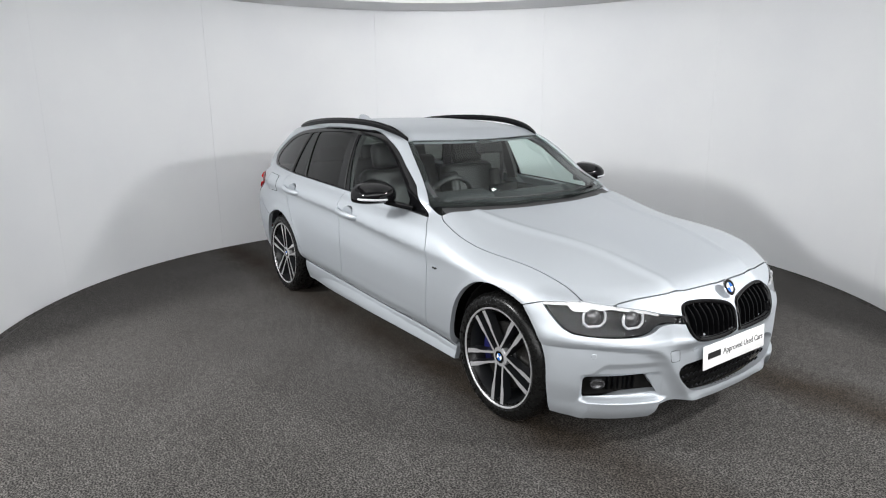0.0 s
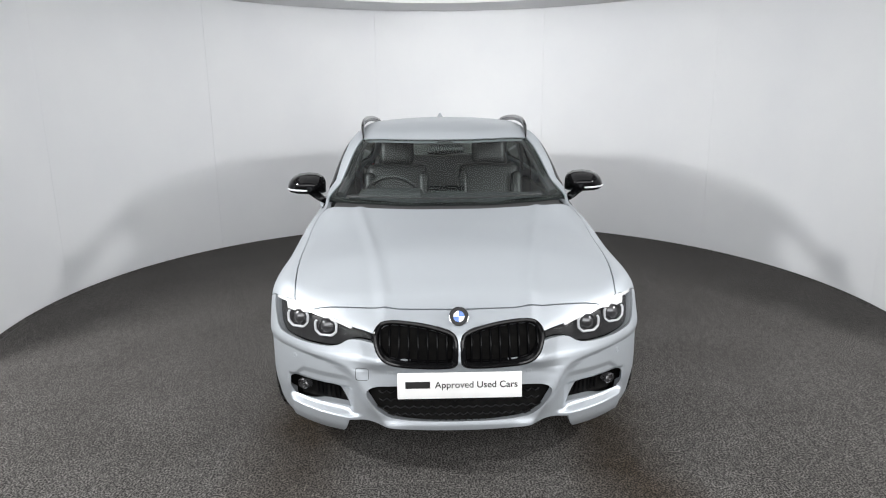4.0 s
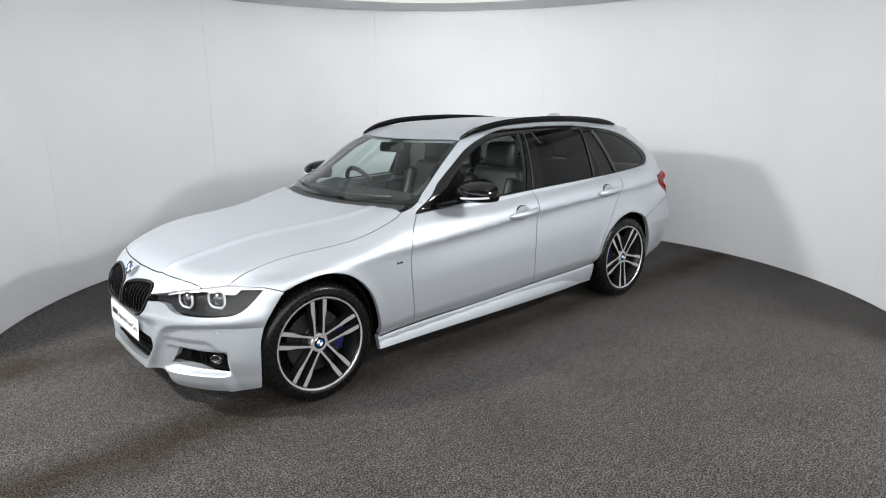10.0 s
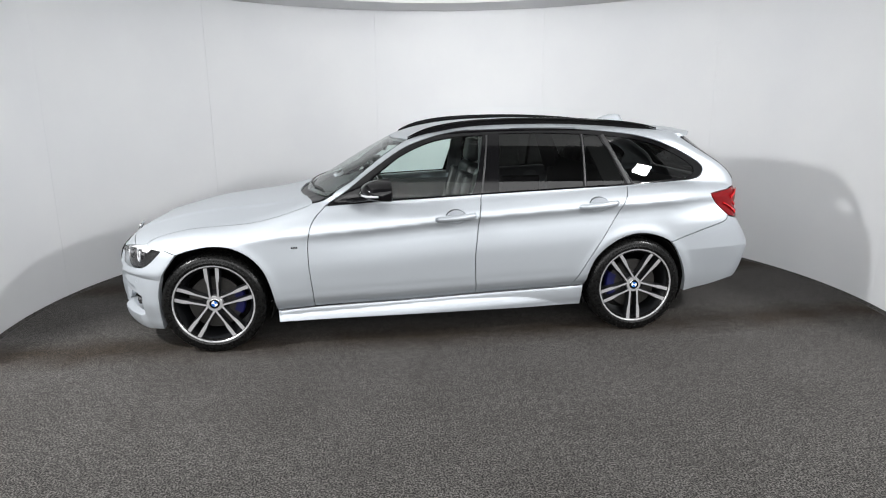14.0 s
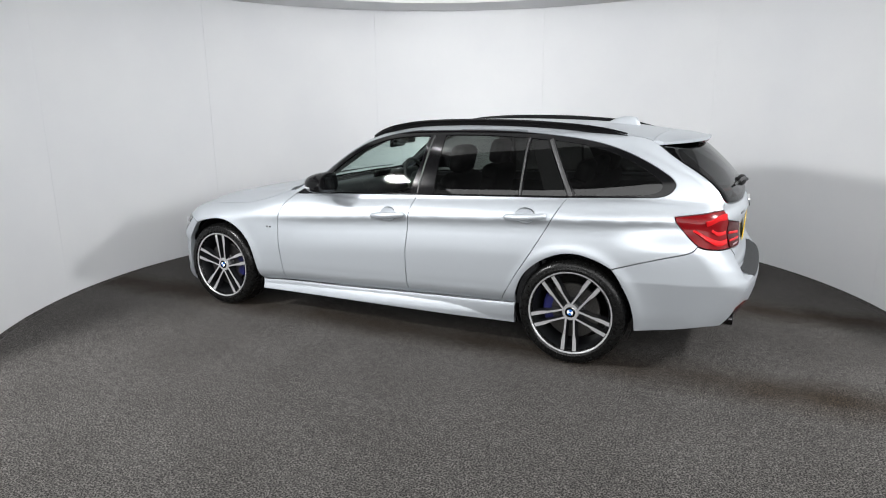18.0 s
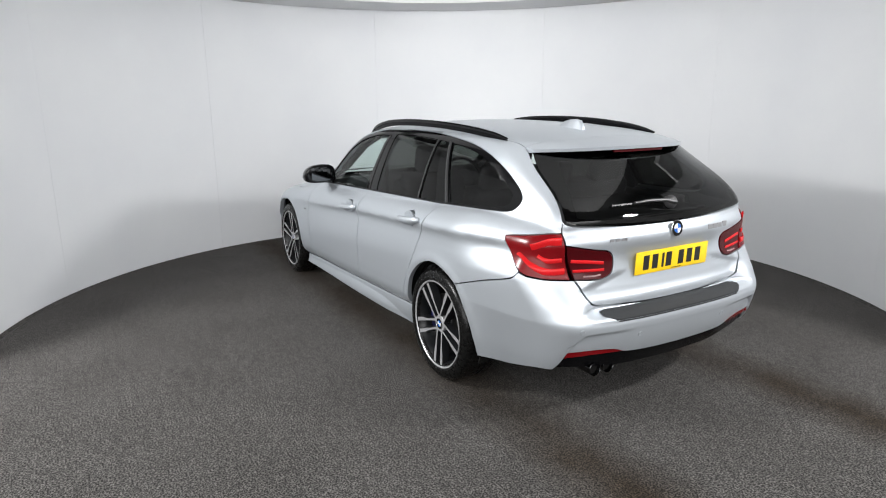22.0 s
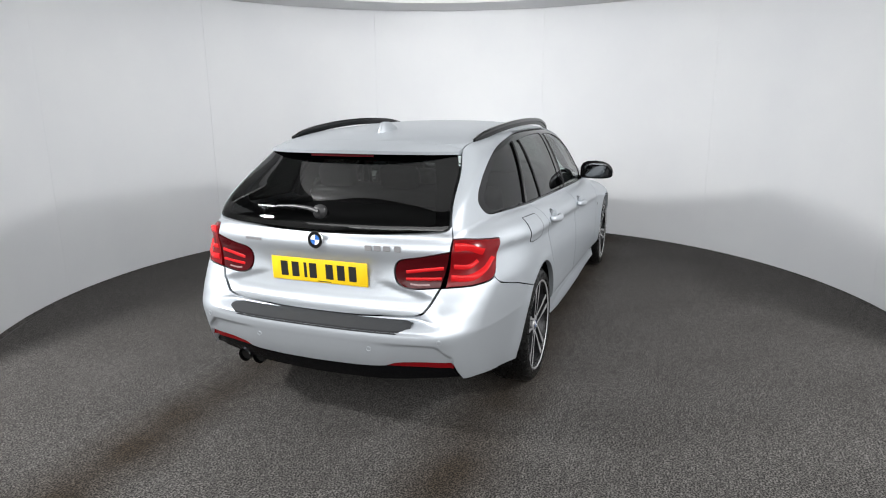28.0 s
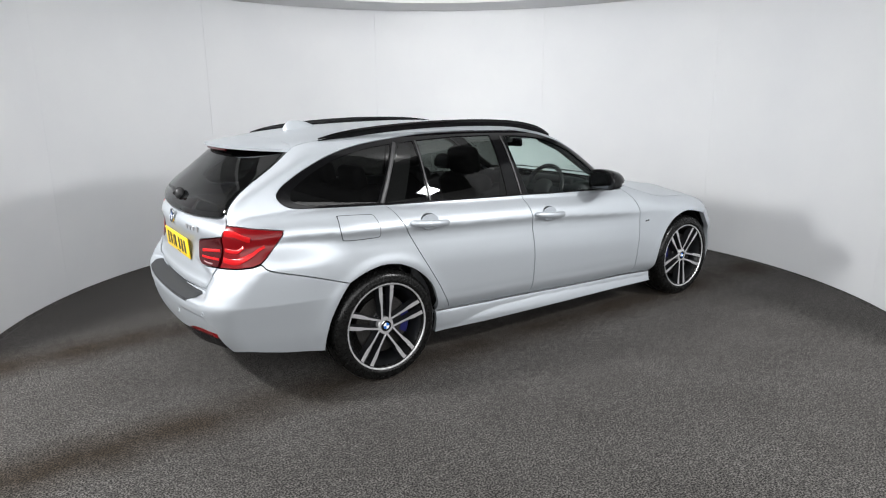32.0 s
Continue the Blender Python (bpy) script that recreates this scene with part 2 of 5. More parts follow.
# ---------------------------------------------------------------- the car's surface
# x ahead, y to the car's left, z up, from the middle of the wheelbase on the ground
def curve(*pairs):
    xs, ys = np.array(sorted(pairs), float).T
    h, d = np.diff(xs), np.diff(ys) / np.diff(xs)
    m = np.r_[d[0], (d[:-1] * h[1:] + d[1:] * h[:-1]) / (h[1:] + h[:-1]), d[-1]]

    def at(x):
        x = np.clip(x, xs[0], xs[-1])
        i = np.clip(np.searchsorted(xs, x) - 1, 0, len(h) - 1)
        t = (x - xs[i]) / h[i]
        return (ys[i] * (1 + 2 * t) * (1 - t) ** 2 + m[i] * h[i] * t * (1 - t) ** 2
                + ys[i + 1] * t * t * (3 - 2 * t) + m[i + 1] * h[i] * t * t * (t - 1))
    return at


def smax(a, b, k):
    h = np.maximum(k - np.abs(a - b), 0) / k
    return np.maximum(a, b) + h * h * k * 0.25


def smin(a, b, k):
    return -smax(-a, -b, k)


def step(x, a, b):
    t = np.clip((x - a) / (b - a), 0, 1)
    return t * t * (3 - 2 * t)


WHEELBASE, TYRE_R, HUB_Z = 2.81, 0.328, 0.328
plan = curve((2.25, .70), (2.1, .775), (2.0, .840), (1.9, .866), (1.75, .880), (1.6, .885), (1.4, .890), (1.1, .890), (.8, .886), (.3, .888),
             (-.3, .890), (-.9, .890), (-1.4, .893), (-1.75, .880), (-1.95, .848), (-2.1, .815), (-2.22, .775), (-2.3, .742), (-2.5, .65))
crease = curve((2.2, .63), (1.6, .69), (.9, .745), (.18, .797), (-.3, .835), (-.93, .869), (-1.34, .892), (-1.9, .905), (-2.1, .895), (-2.4, .89))
sill_line = curve((1.3, .248), (1.0, .258), (.84, .268), (.19, .290), (-.375, .314), (-.93, .334), (-1.04, .340), (-1.3, .35))
above = curve((0, 0), (.012, -.0006), (.03, -.005), (.06, -.016), (.10, -.037), (.14, -.064), (.2, -.112), (.35, -.25))
below = curve((-.6, -.004), (-.3, -.002), (-.2, -.001), (-.12, -.006), (-.075, -.0100), (-.04, -.0105), (-.022, -.0075), (-.010, -.0030), (0, 0))
low_side = curve((-.2, -.10), (-.13, -.078), (-.10, -.064), (-.07, -.058), (-.045, -.056), (-.02, -.057), (0, -.060), (.012, -.050), (.03, -.030), (.06, -.013), (.12, -.004), (.2, 0), (.5, 0))
low_end = curve((.1, -.07), (.17, -.035), (.24, -.014), (.34, -.002), (.45, 0), (1.5, 0))
nose = curve((.10, 2.03), (.15, 2.085), (.19, 2.115), (.25, 2.128), (.35, 2.130), (.45, 2.124), (.52, 2.115), (.60, 2.102), (.66, 2.088), (.70, 2.066), (.74, 2.04), (.85, 1.98))
tail = curve((.13, -2.17), (.22, -2.30), (.30, -2.355), (.40, -2.392), (.50, -2.404), (.555, -2.404), (.575, -2.396), (.589, -2.360), (.600, -2.324), (.62, -2.320), (.648, -2.316), (.662, -2.308), (.70, -2.298), (.75, -2.290), (.85, -2.286), (.878, -2.296),
             (.90, -2.304), (.95, -2.308), (1.0, -2.285), (1.06, -2.25), (1.2, -2.14))
tail_corner = curve((.13, -2.17), (.22, -2.30), (.30, -2.355), (.40, -2.394), (.50, -2.407), (.558, -2.410), (.573, -2.405), (.60, -2.390), (.65, -2.362), (.672, -2.346), (.70, -2.328), (.772, -2.304), (.85, -2.294), (.93, -2.306), (1.0, -2.285), (1.06, -2.25), (1.2, -2.14))
bonnet = curve((2.15, .63), (2.06, .70), (2.02, .722), (1.94, .762), (1.8, .805), (1.6, .855), (1.4, .888), (1.1, .925), (.85, .958), (.7, .975), (.5, .975),
               (.3, .955), (-.3, .975), (-1.0, .998), (-1.35, 1.010), (-1.8, 1.022), (-2.3, 1.005))
bonnet_drop = curve((2.1, .05), (2.0, .066), (1.9, .071), (1.8, .066), (1.6, .056), (1.1, .058), (.95, .038), (.8, .012), (.6, 0), (.3, 0), (-2.3, 0))
ridge = curve((2.0, .31), (1.4, .42), (.85, .53))
glass_plan = curve((1.0, .71), (.8, .748), (.6, .768), (.3, .788), (-.3, .802), (-.9, .800), (-1.4, .778), (-1.8, .733), (-2.1, .685), (-2.4, .61))
tumble = curve((-.1, .012), (0, 0), (.1, -.030), (.2, -.068), (.3, -.115), (.38, -.165), (.45, -.225), (.6, -.36))
screen = curve((.90, .96), (.965, .86), (1.06, .70), (1.143, .56), (1.25, .37), (1.345, .17), (1.39, .03), (1.42, -.12), (1.5, -.5))
roofline = curve((.4, 1.325), (.2, 1.372), (0, 1.408), (-.2, 1.430), (-.5, 1.447), (-1.0, 1.446), (-1.5, 1.421), (-1.8, 1.384), (-2.0, 1.350), (-2.3, 1.30))
back_glass = curve((.5, -1.9), (.85, -2.15), (.95, -2.262), (1.0, -2.280), (1.1, -2.222), (1.2, -2.138), (1.3, -2.03), (1.36, -1.955), (1.45, -1.84))


bumper_crease = curve((.05, .17), (.2, .29), (.25, .325), (.305, .362), (.34, .384), (.39, .417), (.43, .438), (.465, .462), (.49, .50), (.503, .55), (.516, .667), (.528, .79), (.54, .90), (.8, 3.0))
blade_top = curve((1.1, .215), (.9, .226), (.4, .247), (0, .266), (-.45, .272), (-.68, .260), (-.80, .232), (-.88, .205), (-.96, .17), (-1.2, .15))


def side_at(x, z):
    zc = crease(x)
    d = z - zc
    y = plan(x) + np.where(d > 0, above(d), below(d) * step(x, 1.15, .3) * step(x, -2.2, -1.8))
    mid = step(x, 1.25, 1.0) * step(x, -1.35, -1.1)
    y = y + (low_side(z - sill_line(x)) + .36 * np.clip(blade_top(x) - z, 0, .09)) * mid + low_end(z) * (1 - mid)
    for wx in (WHEELBASE / 2, -WHEELBASE / 2):
        r = np.hypot(x - wx, z - HUB_Z)
        y = y + .006 * np.exp(-((r - .385) / .035) ** 2) * step(z, .25, .4)
    return y - .17 * np.clip(.565 - z, 0, .34) * step(x, -1.62, -1.95) - .05 * step(x, -1.58, -1.98) * step(z, .74, .90)


def hump(v, a, b, soft):
    return step(v, a - soft, a + soft) * (1 - step(v, b - soft, b + soft))


def front_relief(y, z):
    """The modelling of the front bumper: the swept crease, the pocket under it, the side openings and the blade."""
    slope = (bumper_crease(z + .004) - bumper_crease(z - .004)) / .008
    q = (y - bumper_crease(z)) / np.sqrt(1 + slope ** 2)
    d = .011 * np.where(q < 0, np.exp(-(q / .045) ** 2), np.exp(-(q / .020) ** 2)) - .015 * step(q, -.004, .06)
    arch = .420 - .055 * step(y, .68, .765)
    d = d - .013 * hump(y, .45, .752, .020) * step(z, .242, .258) * (1 - step(z, arch - .018, arch + .014)) * step(y, .40, .56)
    d = d - .020 * hump(y, .47, .765, .016) * hump(z, .262, .372, .010)
    d = d + .024 * step(y, .40, .50) * (1 - step(y, .750, .785)) * (1 - step(z, .246, .260))
    d = d + .027 * hump(z, .490, .640, .034) * (1 - step(y, .33, .43))
    return d + .010 * (1 - step(z, .222, .262)) * (1 - step(y, .30, .42))


def rear_relief(y, z):
    """The arched scoops over the reflectors."""
    top = .506 - .055 * step(y, .60, .678)
    return .020 * step(y, .30, .56) * (1 - step(y, .664, .682)) * (1 - step(z, top - .012, top + .008))


def body_f(p):
    x, y, z = p[..., 0], np.abs(p[..., 1]), p[..., 2]
    side = y - side_at(x, z)
    front = x - (nose(z) - (.180 - .012 * hump(z, .28, .60, .06)) * (y / .69) ** 3.15 + front_relief(y, z))
    flank = step(z, .69, .78)
    end = tail(z) + (tail_corner(z) - tail(z)) * step(y, .48 - .21 * flank, .64 - .23 * flank)
    rear = (end + (.060 + .014 * flank) * (y / .62) ** 2.6 + rear_relief(y, z) + .12 * np.clip(.515 - z, 0, .3)) - x
    top = z - (bonnet(x) - bonnet_drop(x) * (y / .72) ** 2.4 + .010 * np.exp(-((y - ridge(x)) / .032) ** 2) * step(x, .6, .9))
    low = smax(smax(smax(side, top, .11), front, .09), rear, .10)
    gs = y - (glass_plan(x) + tumble(z - 1.0))
    gf = (x - (screen(z) - (.20 - .25 * np.clip(z - .98, 0, .4) - .06 * step(z, 1.09, .99)) * (y / .68) ** 2.2)) * .55
    gr = ((back_glass(z) + (.072 + .17 * step(z, 1.06, 1.34)) * (y / .62) ** 2.4) - x) * .75
    gt = z - (roofline(x) - .036 * (y / .58) ** 2.2)
    high = smax(smax(smax(gs, gt, .07), gf, .05), gr, .055)
    return smin(low, high, .016)


DOMAINS = {
    "side": (lambda u: (np.c_[u[:, 0], 0 * u[:, 0], u[:, 1]], np.tile([0., 1, 0], (len(u), 1))), lambda p: p[:, [0, 2]], (1, 1)),
    "top": (lambda u: (np.c_[u, 0 * u[:, 0] + .5], np.tile([0., 0, 1], (len(u), 1))), lambda p: p[:, :2], (1, 1)),
    "front": (lambda u: (np.c_[0 * u[:, 0] + 1.2, 0 * u[:, 0], u[:, 1]], np.c_[np.cos(u[:, 0]), np.sin(u[:, 0]), 0 * u[:, 0]]),
              lambda p: np.c_[np.arctan2(p[:, 1], p[:, 0] - 1.2), p[:, 2]], (.92, 1)),
    "rear": (lambda u: (np.c_[0 * u[:, 0] - 1.3, 0 * u[:, 0], u[:, 1]], np.c_[-np.cos(u[:, 0]), np.sin(u[:, 0]), 0 * u[:, 0]]),
             lambda p: np.c_[np.arctan2(p[:, 1], -1.3 - p[:, 0]), p[:, 2]], (.95, 1)),
    "round": (lambda u: (np.c_[u[:, 0], 0 * u[:, 0], 0 * u[:, 0] + .6], np.c_[0 * u[:, 0], np.cos(u[:, 1]), np.sin(u[:, 1])]),
              lambda p: np.c_[p[:, 0], np.arctan2(p[:, 2] - .6, p[:, 1])], (1, .8)),
    "ahead": (lambda u: (np.c_[0 * u[:, 0] + .3, u], np.tile([1., 0, 0], (len(u), 1))), lambda p: p[:, 1:], (1, 1)),
    "behind": (lambda u: (np.c_[0 * u[:, 0] - .3, u], np.tile([-1., 0, 0], (len(u), 1))), lambda p: p[:, 1:], (1, 1)),
}


def onto(domain, u, off=0.0):
    """Points of a domain, laid onto the car's surface (off: metres outside it)."""
    o, d = DOMAINS[domain][0](np.asarray(u, float))
    ks = np.linspace(2.3 if domain in ("ahead", "behind") else 1.35, .05, 60)
    hi, lo = np.full(len(o), ks[0]), np.full(len(o), ks[-1])
    if len(o) < 500:
        for _ in range(4):
            at = hi[:, None] + (lo - hi)[:, None] * np.linspace(0, 1, 48 if len(o) > 3 else 60)
            inside = body_f(o[:, None] + d[:, None] * at[..., None]) < off
            inside[:, -1] = True
            first = np.maximum(inside.argmax(1), 1)
            row = np.arange(len(o))
            hi, lo = at[row, first - 1], at[row, first]
        return o + d * lo[:, None]
    found = np.zeros(len(o), bool)
    for a, b in zip(ks, ks[1:]):
        left = np.where(~found)[0]
        inside = left[body_f(o[left] + d[left] * b) < off]
        hi[inside], lo[inside] = a, b
        found[inside] = True
    for _ in range(18):
        mid = (hi + lo) / 2
        inside = body_f(o + d * mid[:, None]) < off
        lo, hi = np.where(inside, mid, lo), np.where(inside, hi, mid)
    return o + d * lo[:, None]


def normals_at(p):
    e = .002
    g = np.stack([body_f(p + np.eye(3)[i] * e) - body_f(p - np.eye(3)[i] * e) for i in range(3)], -1)
    return g / np.maximum(np.linalg.norm(g, axis=1, keepdims=True), 1e-9)


def edge_points(kind, *pairs, n=6):
    """A smooth edge on the surface: pairs of that domain, turned into places."""
    return onto(kind, np.array(spline(pairs, n)))


def sp(*pairs):
    return edge_points("side", *pairs)


def tp(*pairs):
    return edge_points("top", *pairs)


def fp(*pairs):
    return edge_points("ahead", *pairs)


def rp(*pairs):
    return edge_points("behind", *pairs)


def loop_of(*edges):
    out = []
    for e in edges:
        for p in e:
            if not out or np.linalg.norm(p - out[-1]) > 1e-4:
                out.append(np.asarray(p))
    if np.linalg.norm(out[0] - out[-1]) < 1e-4:
        out.pop()
    return np.array(out)


def both(loop):
    """Half an outline (from the middle line round to it again, y >= 0), made whole."""
    m = loop[::-1] * [1, -1, 1]
    return np.vstack([loop, m])


def panel_mesh(name, domain, loops, mat, cell=.014, off=0.0, depth=.030, gap=.0028):
    """A sheet of the car's surface inside the first outline and outside the others, with turned-in edges."""
    scale = np.array(DOMAINS[domain][2], float)
    flat = [DOMAINS[domain][1](l) * scale for l in loops]
    rings = []
    for i, q in enumerate(flat):
        area = np.sum(q[:, 0] * np.roll(q[:, 1], -1) - np.roll(q[:, 0], -1) * q[:, 1])
        if (area < 0) == (i == 0):
            q = q[::-1]
        t = np.roll(q, -1, 0) - np.roll(q, 1, 0)
        t /= np.maximum(np.linalg.norm(t, axis=1, keepdims=True), 1e-9)
        rings.append(q + np.c_[-t[:, 1], t[:, 0]] * gap)
    segs = np.vstack([np.hstack([q, np.roll(q, -1, 0)]) for q in rings])
    lo, hi = rings[0].min(0) - cell, rings[0].max(0) + cell
    nx, ny = [int(v) + 1 for v in np.ceil((hi - lo) / cell)]
    gx, gy = lo[0] + np.arange(nx) * cell, lo[1] + np.arange(ny) * cell
    P = np.stack(np.meshgrid(gx, gy, indexing="ij"), -1).reshape(-1, 2)
    C = (P.reshape(nx, ny, 2)[:-1, :-1] + cell / 2).reshape(-1, 2)

    def inside(q):
        hits = np.zeros(len(q), int)
        for x0, y0, x1, y1 in segs:
            if y0 == y1:
                continue
            cross = ((q[:, 1] >= y0) != (q[:, 1] >= y1)) & (q[:, 0] < x0 + (q[:, 1] - y0) * (x1 - x0) / (y1 - y0))
            hits += cross
        return hits % 2 == 1

    keep = inside(C).reshape(nx - 1, ny - 1)
    idx = np.arange(nx * ny).reshape(nx, ny)
    quads = np.stack([idx[:-1, :-1], idx[1:, :-1], idx[1:, 1:], idx[:-1, 1:]], -1)[keep]
    touch = np.zeros(nx * ny, int)
    np.add.at(touch, quads.ravel(), 1)
    rim = np.where((touch > 0) & (touch < 4))[0]
    a, b = segs[:, :2], segs[:, 2:]
    ab = b - a
    L2 = np.maximum((ab ** 2).sum(1), 1e-14)
    for i in rim:
        t = np.clip(((P[i] - a) * ab).sum(1) / L2, 0, 1)
        q = a + ab * t[:, None]
        P[i] = q[((q - P[i]) ** 2).sum(1).argmin()]
    for q in rings:
        t0, t1 = q - np.roll(q, 1, 0), np.roll(q, -1, 0) - q
        cosv = (t0 * t1).sum(1) / np.maximum(np.linalg.norm(t0, axis=1) * np.linalg.norm(t1, axis=1), 1e-12)
        for c in q[cosv < .75]:
            j = rim[((P[rim] - c) ** 2).sum(1).argmin()]
            if np.linalg.norm(P[j] - c) < cell * 1.2:
                P[j] = c
    used = np.unique(quads)
    remap = np.full(nx * ny, -1)
    remap[used] = np.arange(len(used))
    quads = remap[quads]
    V = onto(domain, P[used] / scale, off)
    N = normals_at(V)
    count = {}
    for f in quads:
        for k in range(4):
            e = (f[k], f[(k + 1) % 4])
            count[e] = 1
    border = [e for e in count if (e[1], e[0]) not in count]
    faces = [tuple(f) for f in quads]
    # all outward
    f0 = quads[len(quads) // 2]
    flip = np.dot(np.cross(V[f0[1]] - V[f0[0]], V[f0[3]] - V[f0[0]]), N[f0[0]]) < 0
    dup = {}
    verts, norms = [tuple(v) for v in V], [tuple(n) for n in N]
    for e in border:
        for i in e:
            if i not in dup:
                dup[i] = len(verts)
                verts += [tuple(V[i]), tuple(V[i] - N[i] * depth)]
                norms += [(0, 0, 0), (0, 0, 0)]
    for i, j in border:
        faces.append((dup[j], dup[i], dup[i] + 1, dup[j] + 1))
    if flip:
        faces = [f[::-1] for f in faces]
    return finish_panel(name, verts, faces, norms, mat)


def finish_panel(name, verts, faces, norms, mat):
    me = bpy.data.meshes.new(name)
    me.from_pydata(verts, [], faces)
    me.materials.append(mat)
    me.update()
    me.polygons.foreach_set("use_smooth", [True] * len(me.polygons))
    me.normals_split_custom_set_from_vertices(norms)
    KEPT[me.name] = (verts, faces, norms, mat)
    return me


KEPT = {}


def mirrored(me):
    verts, faces, norms, mat = KEPT[me.name]
    return finish_panel(me.name, [(x, -y, z) for x, y, z in verts], [f[::-1] for f in faces], [(x, -y, z) for x, y, z in norms], mat)


def panel(name, domain, loops, mat, parent, label="", pair=False, **more):
    """One panel of the car, or (pair) one on each side. Returns the objects."""
    me = panel_mesh(name, domain, loops, mat, **more)
    obs = [put(name, me, parent, None, label)]
    if pair:
        obs.append(put(name, mirrored(me), parent, None, label))
    return obs


# ---------------------------------------------------------------- the booth
WALL_R, WALL_H, DISC_R = 3.28, 2.648, 3.23


def arc_wall(r0, r1, z0, z1, a0, a1, n):
    """A piece of a round wall between two radii, two heights and two angles."""
    verts, faces = [], []
    for i in range(n + 1):
        a = radians(a0 + (a1 - a0) * i / n)
        for r, z in ((r0, z0), (r1, z0), (r1, z1), (r0, z1)):
            verts.append((r * math.cos(a), r * math.sin(a), z))
    for i in range(n):
        for k in range(4):
            faces.append((4 * i + k, 4 * i + (k + 1) % 4, 4 * i + 4 + (k + 1) % 4, 4 * i + 4 + k))
    faces += [(3, 2, 1, 0), (4 * n, 4 * n + 1, 4 * n + 2, 4 * n + 3)]
    return verts, faces


def build_booth():
    booth = tagged(new("wall_round"), "white curved wall panels round the turntable", "wall", kind="structure")
    edges = [-13.0, -1.2, 34.9, 70.4, 106.5, 142.0, 175.6, 193.0]
    for a, b in zip(edges, edges[1:]):
        v, f = arc_wall(WALL_R, WALL_R + .05, 0.0, WALL_H, a + .012, b - .012, max(6, int((b - a) / 1.2)))
        put("panel", mesh_of("panel", v, f, WALL, 30), booth)
    backing_v, backing_f = arc_wall(WALL_R + .0506, WALL_R + .09, 0.0, WALL_H, -13, 193, 100)
    put("backing", mesh_of("backing", backing_v, backing_f, WALL, 30), booth)
    # flat wings that carry the wall on past the mouth of the booth
    for sx, a in ((1, -13.0), (-1, 193.0)):
        x, y = WALL_R * math.cos(radians(a)), WALL_R * math.sin(radians(a))
        wing = block(.06, 1.0, WALL_H, at=(x + sx * .035, y - .505, WALL_H / 2))
        tagged(part("wall_wing", wing, WALL, None, "white flat wall beside the booth's mouth"), category="wall", kind="structure")
    # the ceiling over it all
    v, f = arc_wall(WALL_R - .62, WALL_R + .3, WALL_H + .002, WALL_H + .1, -13, 193, 120)
    tagged(put("ceiling", mesh_of("ceiling", v, f, CEILING, 30)), "pale grey ceiling rim round the booth", "ceiling", kind="structure")
    tagged(part("ceiling_room", block(14, 14, .1, at=(0, -1.5, 3.75)), DARKCEILING, None, "dark grey room ceiling"), category="ceiling", kind="structure")
    for name, size, at in (("wall_south", (14, .1, 3.7), (0, -8.55, 1.85)), ("wall_east", (.1, 14, 3.7), (7.05, -1.5, 1.85)),
                           ("wall_west", (.1, 14, 3.7), (-7.05, -1.5, 1.85)), ("wall_north", (14, .1, 3.7), (0, 5.55, 1.85))):
        tagged(part(name, block(*size, at=at), ROOMPAINT, None, "plain white room wall"), category="wall", kind="structure")
    # fixed floor with a round opening for the turntable
    n = 144
    verts, faces = [], []
    for i in range(n):
        a = 2 * math.pi * i / n
        c, s = math.cos(a), math.sin(a)
        k = 7.0 / max(abs(c), abs(s))
        verts += [((DISC_R + .006) * c, (DISC_R + .006) * s, -.004), (k * c, k * s - 1.5 * (k * s < 0), -.004), ((DISC_R + .006) * c, (DISC_R + .006) * s, -.15)]
    for i in range(n):
        j = (i + 1) % n
        faces += [(3 * i, 3 * i + 1, 3 * j + 1, 3 * j), (3 * i + 2, 3 * i, 3 * j, 3 * j + 2)]
    tagged(put("floor", mesh_of("floor", verts, faces, CARPET_PLAIN, 30)), "fixed dark grey carpet round the turntable", "floor", kind="structure")


def build_turntable():
    table = tagged(new("turntable"), "round turntable covered in dark grey carpet with brown tyre tracks", "turntable")
    part("carpet", lathe([(DISC_R - .008, -.012), (DISC_R - .008, -.002), (DISC_R - .011, 0.0)], 180, "z"), CARPET, table, "dark grey looped carpet with brown tyre dirt", smooth=30)
    part("rim", lathe([(DISC_R - .0075, -.11), (DISC_R, -.11), (DISC_R, -.003), (DISC_R - .0075, -.003)], 180, "z", True), TRIM, table, "dark metal edge", smooth=30)
    part("deck", lathe([(DISC_R - .02, -.11), (DISC_R - .02, -.0125)], 90, "z"), DARK, table)
    return table


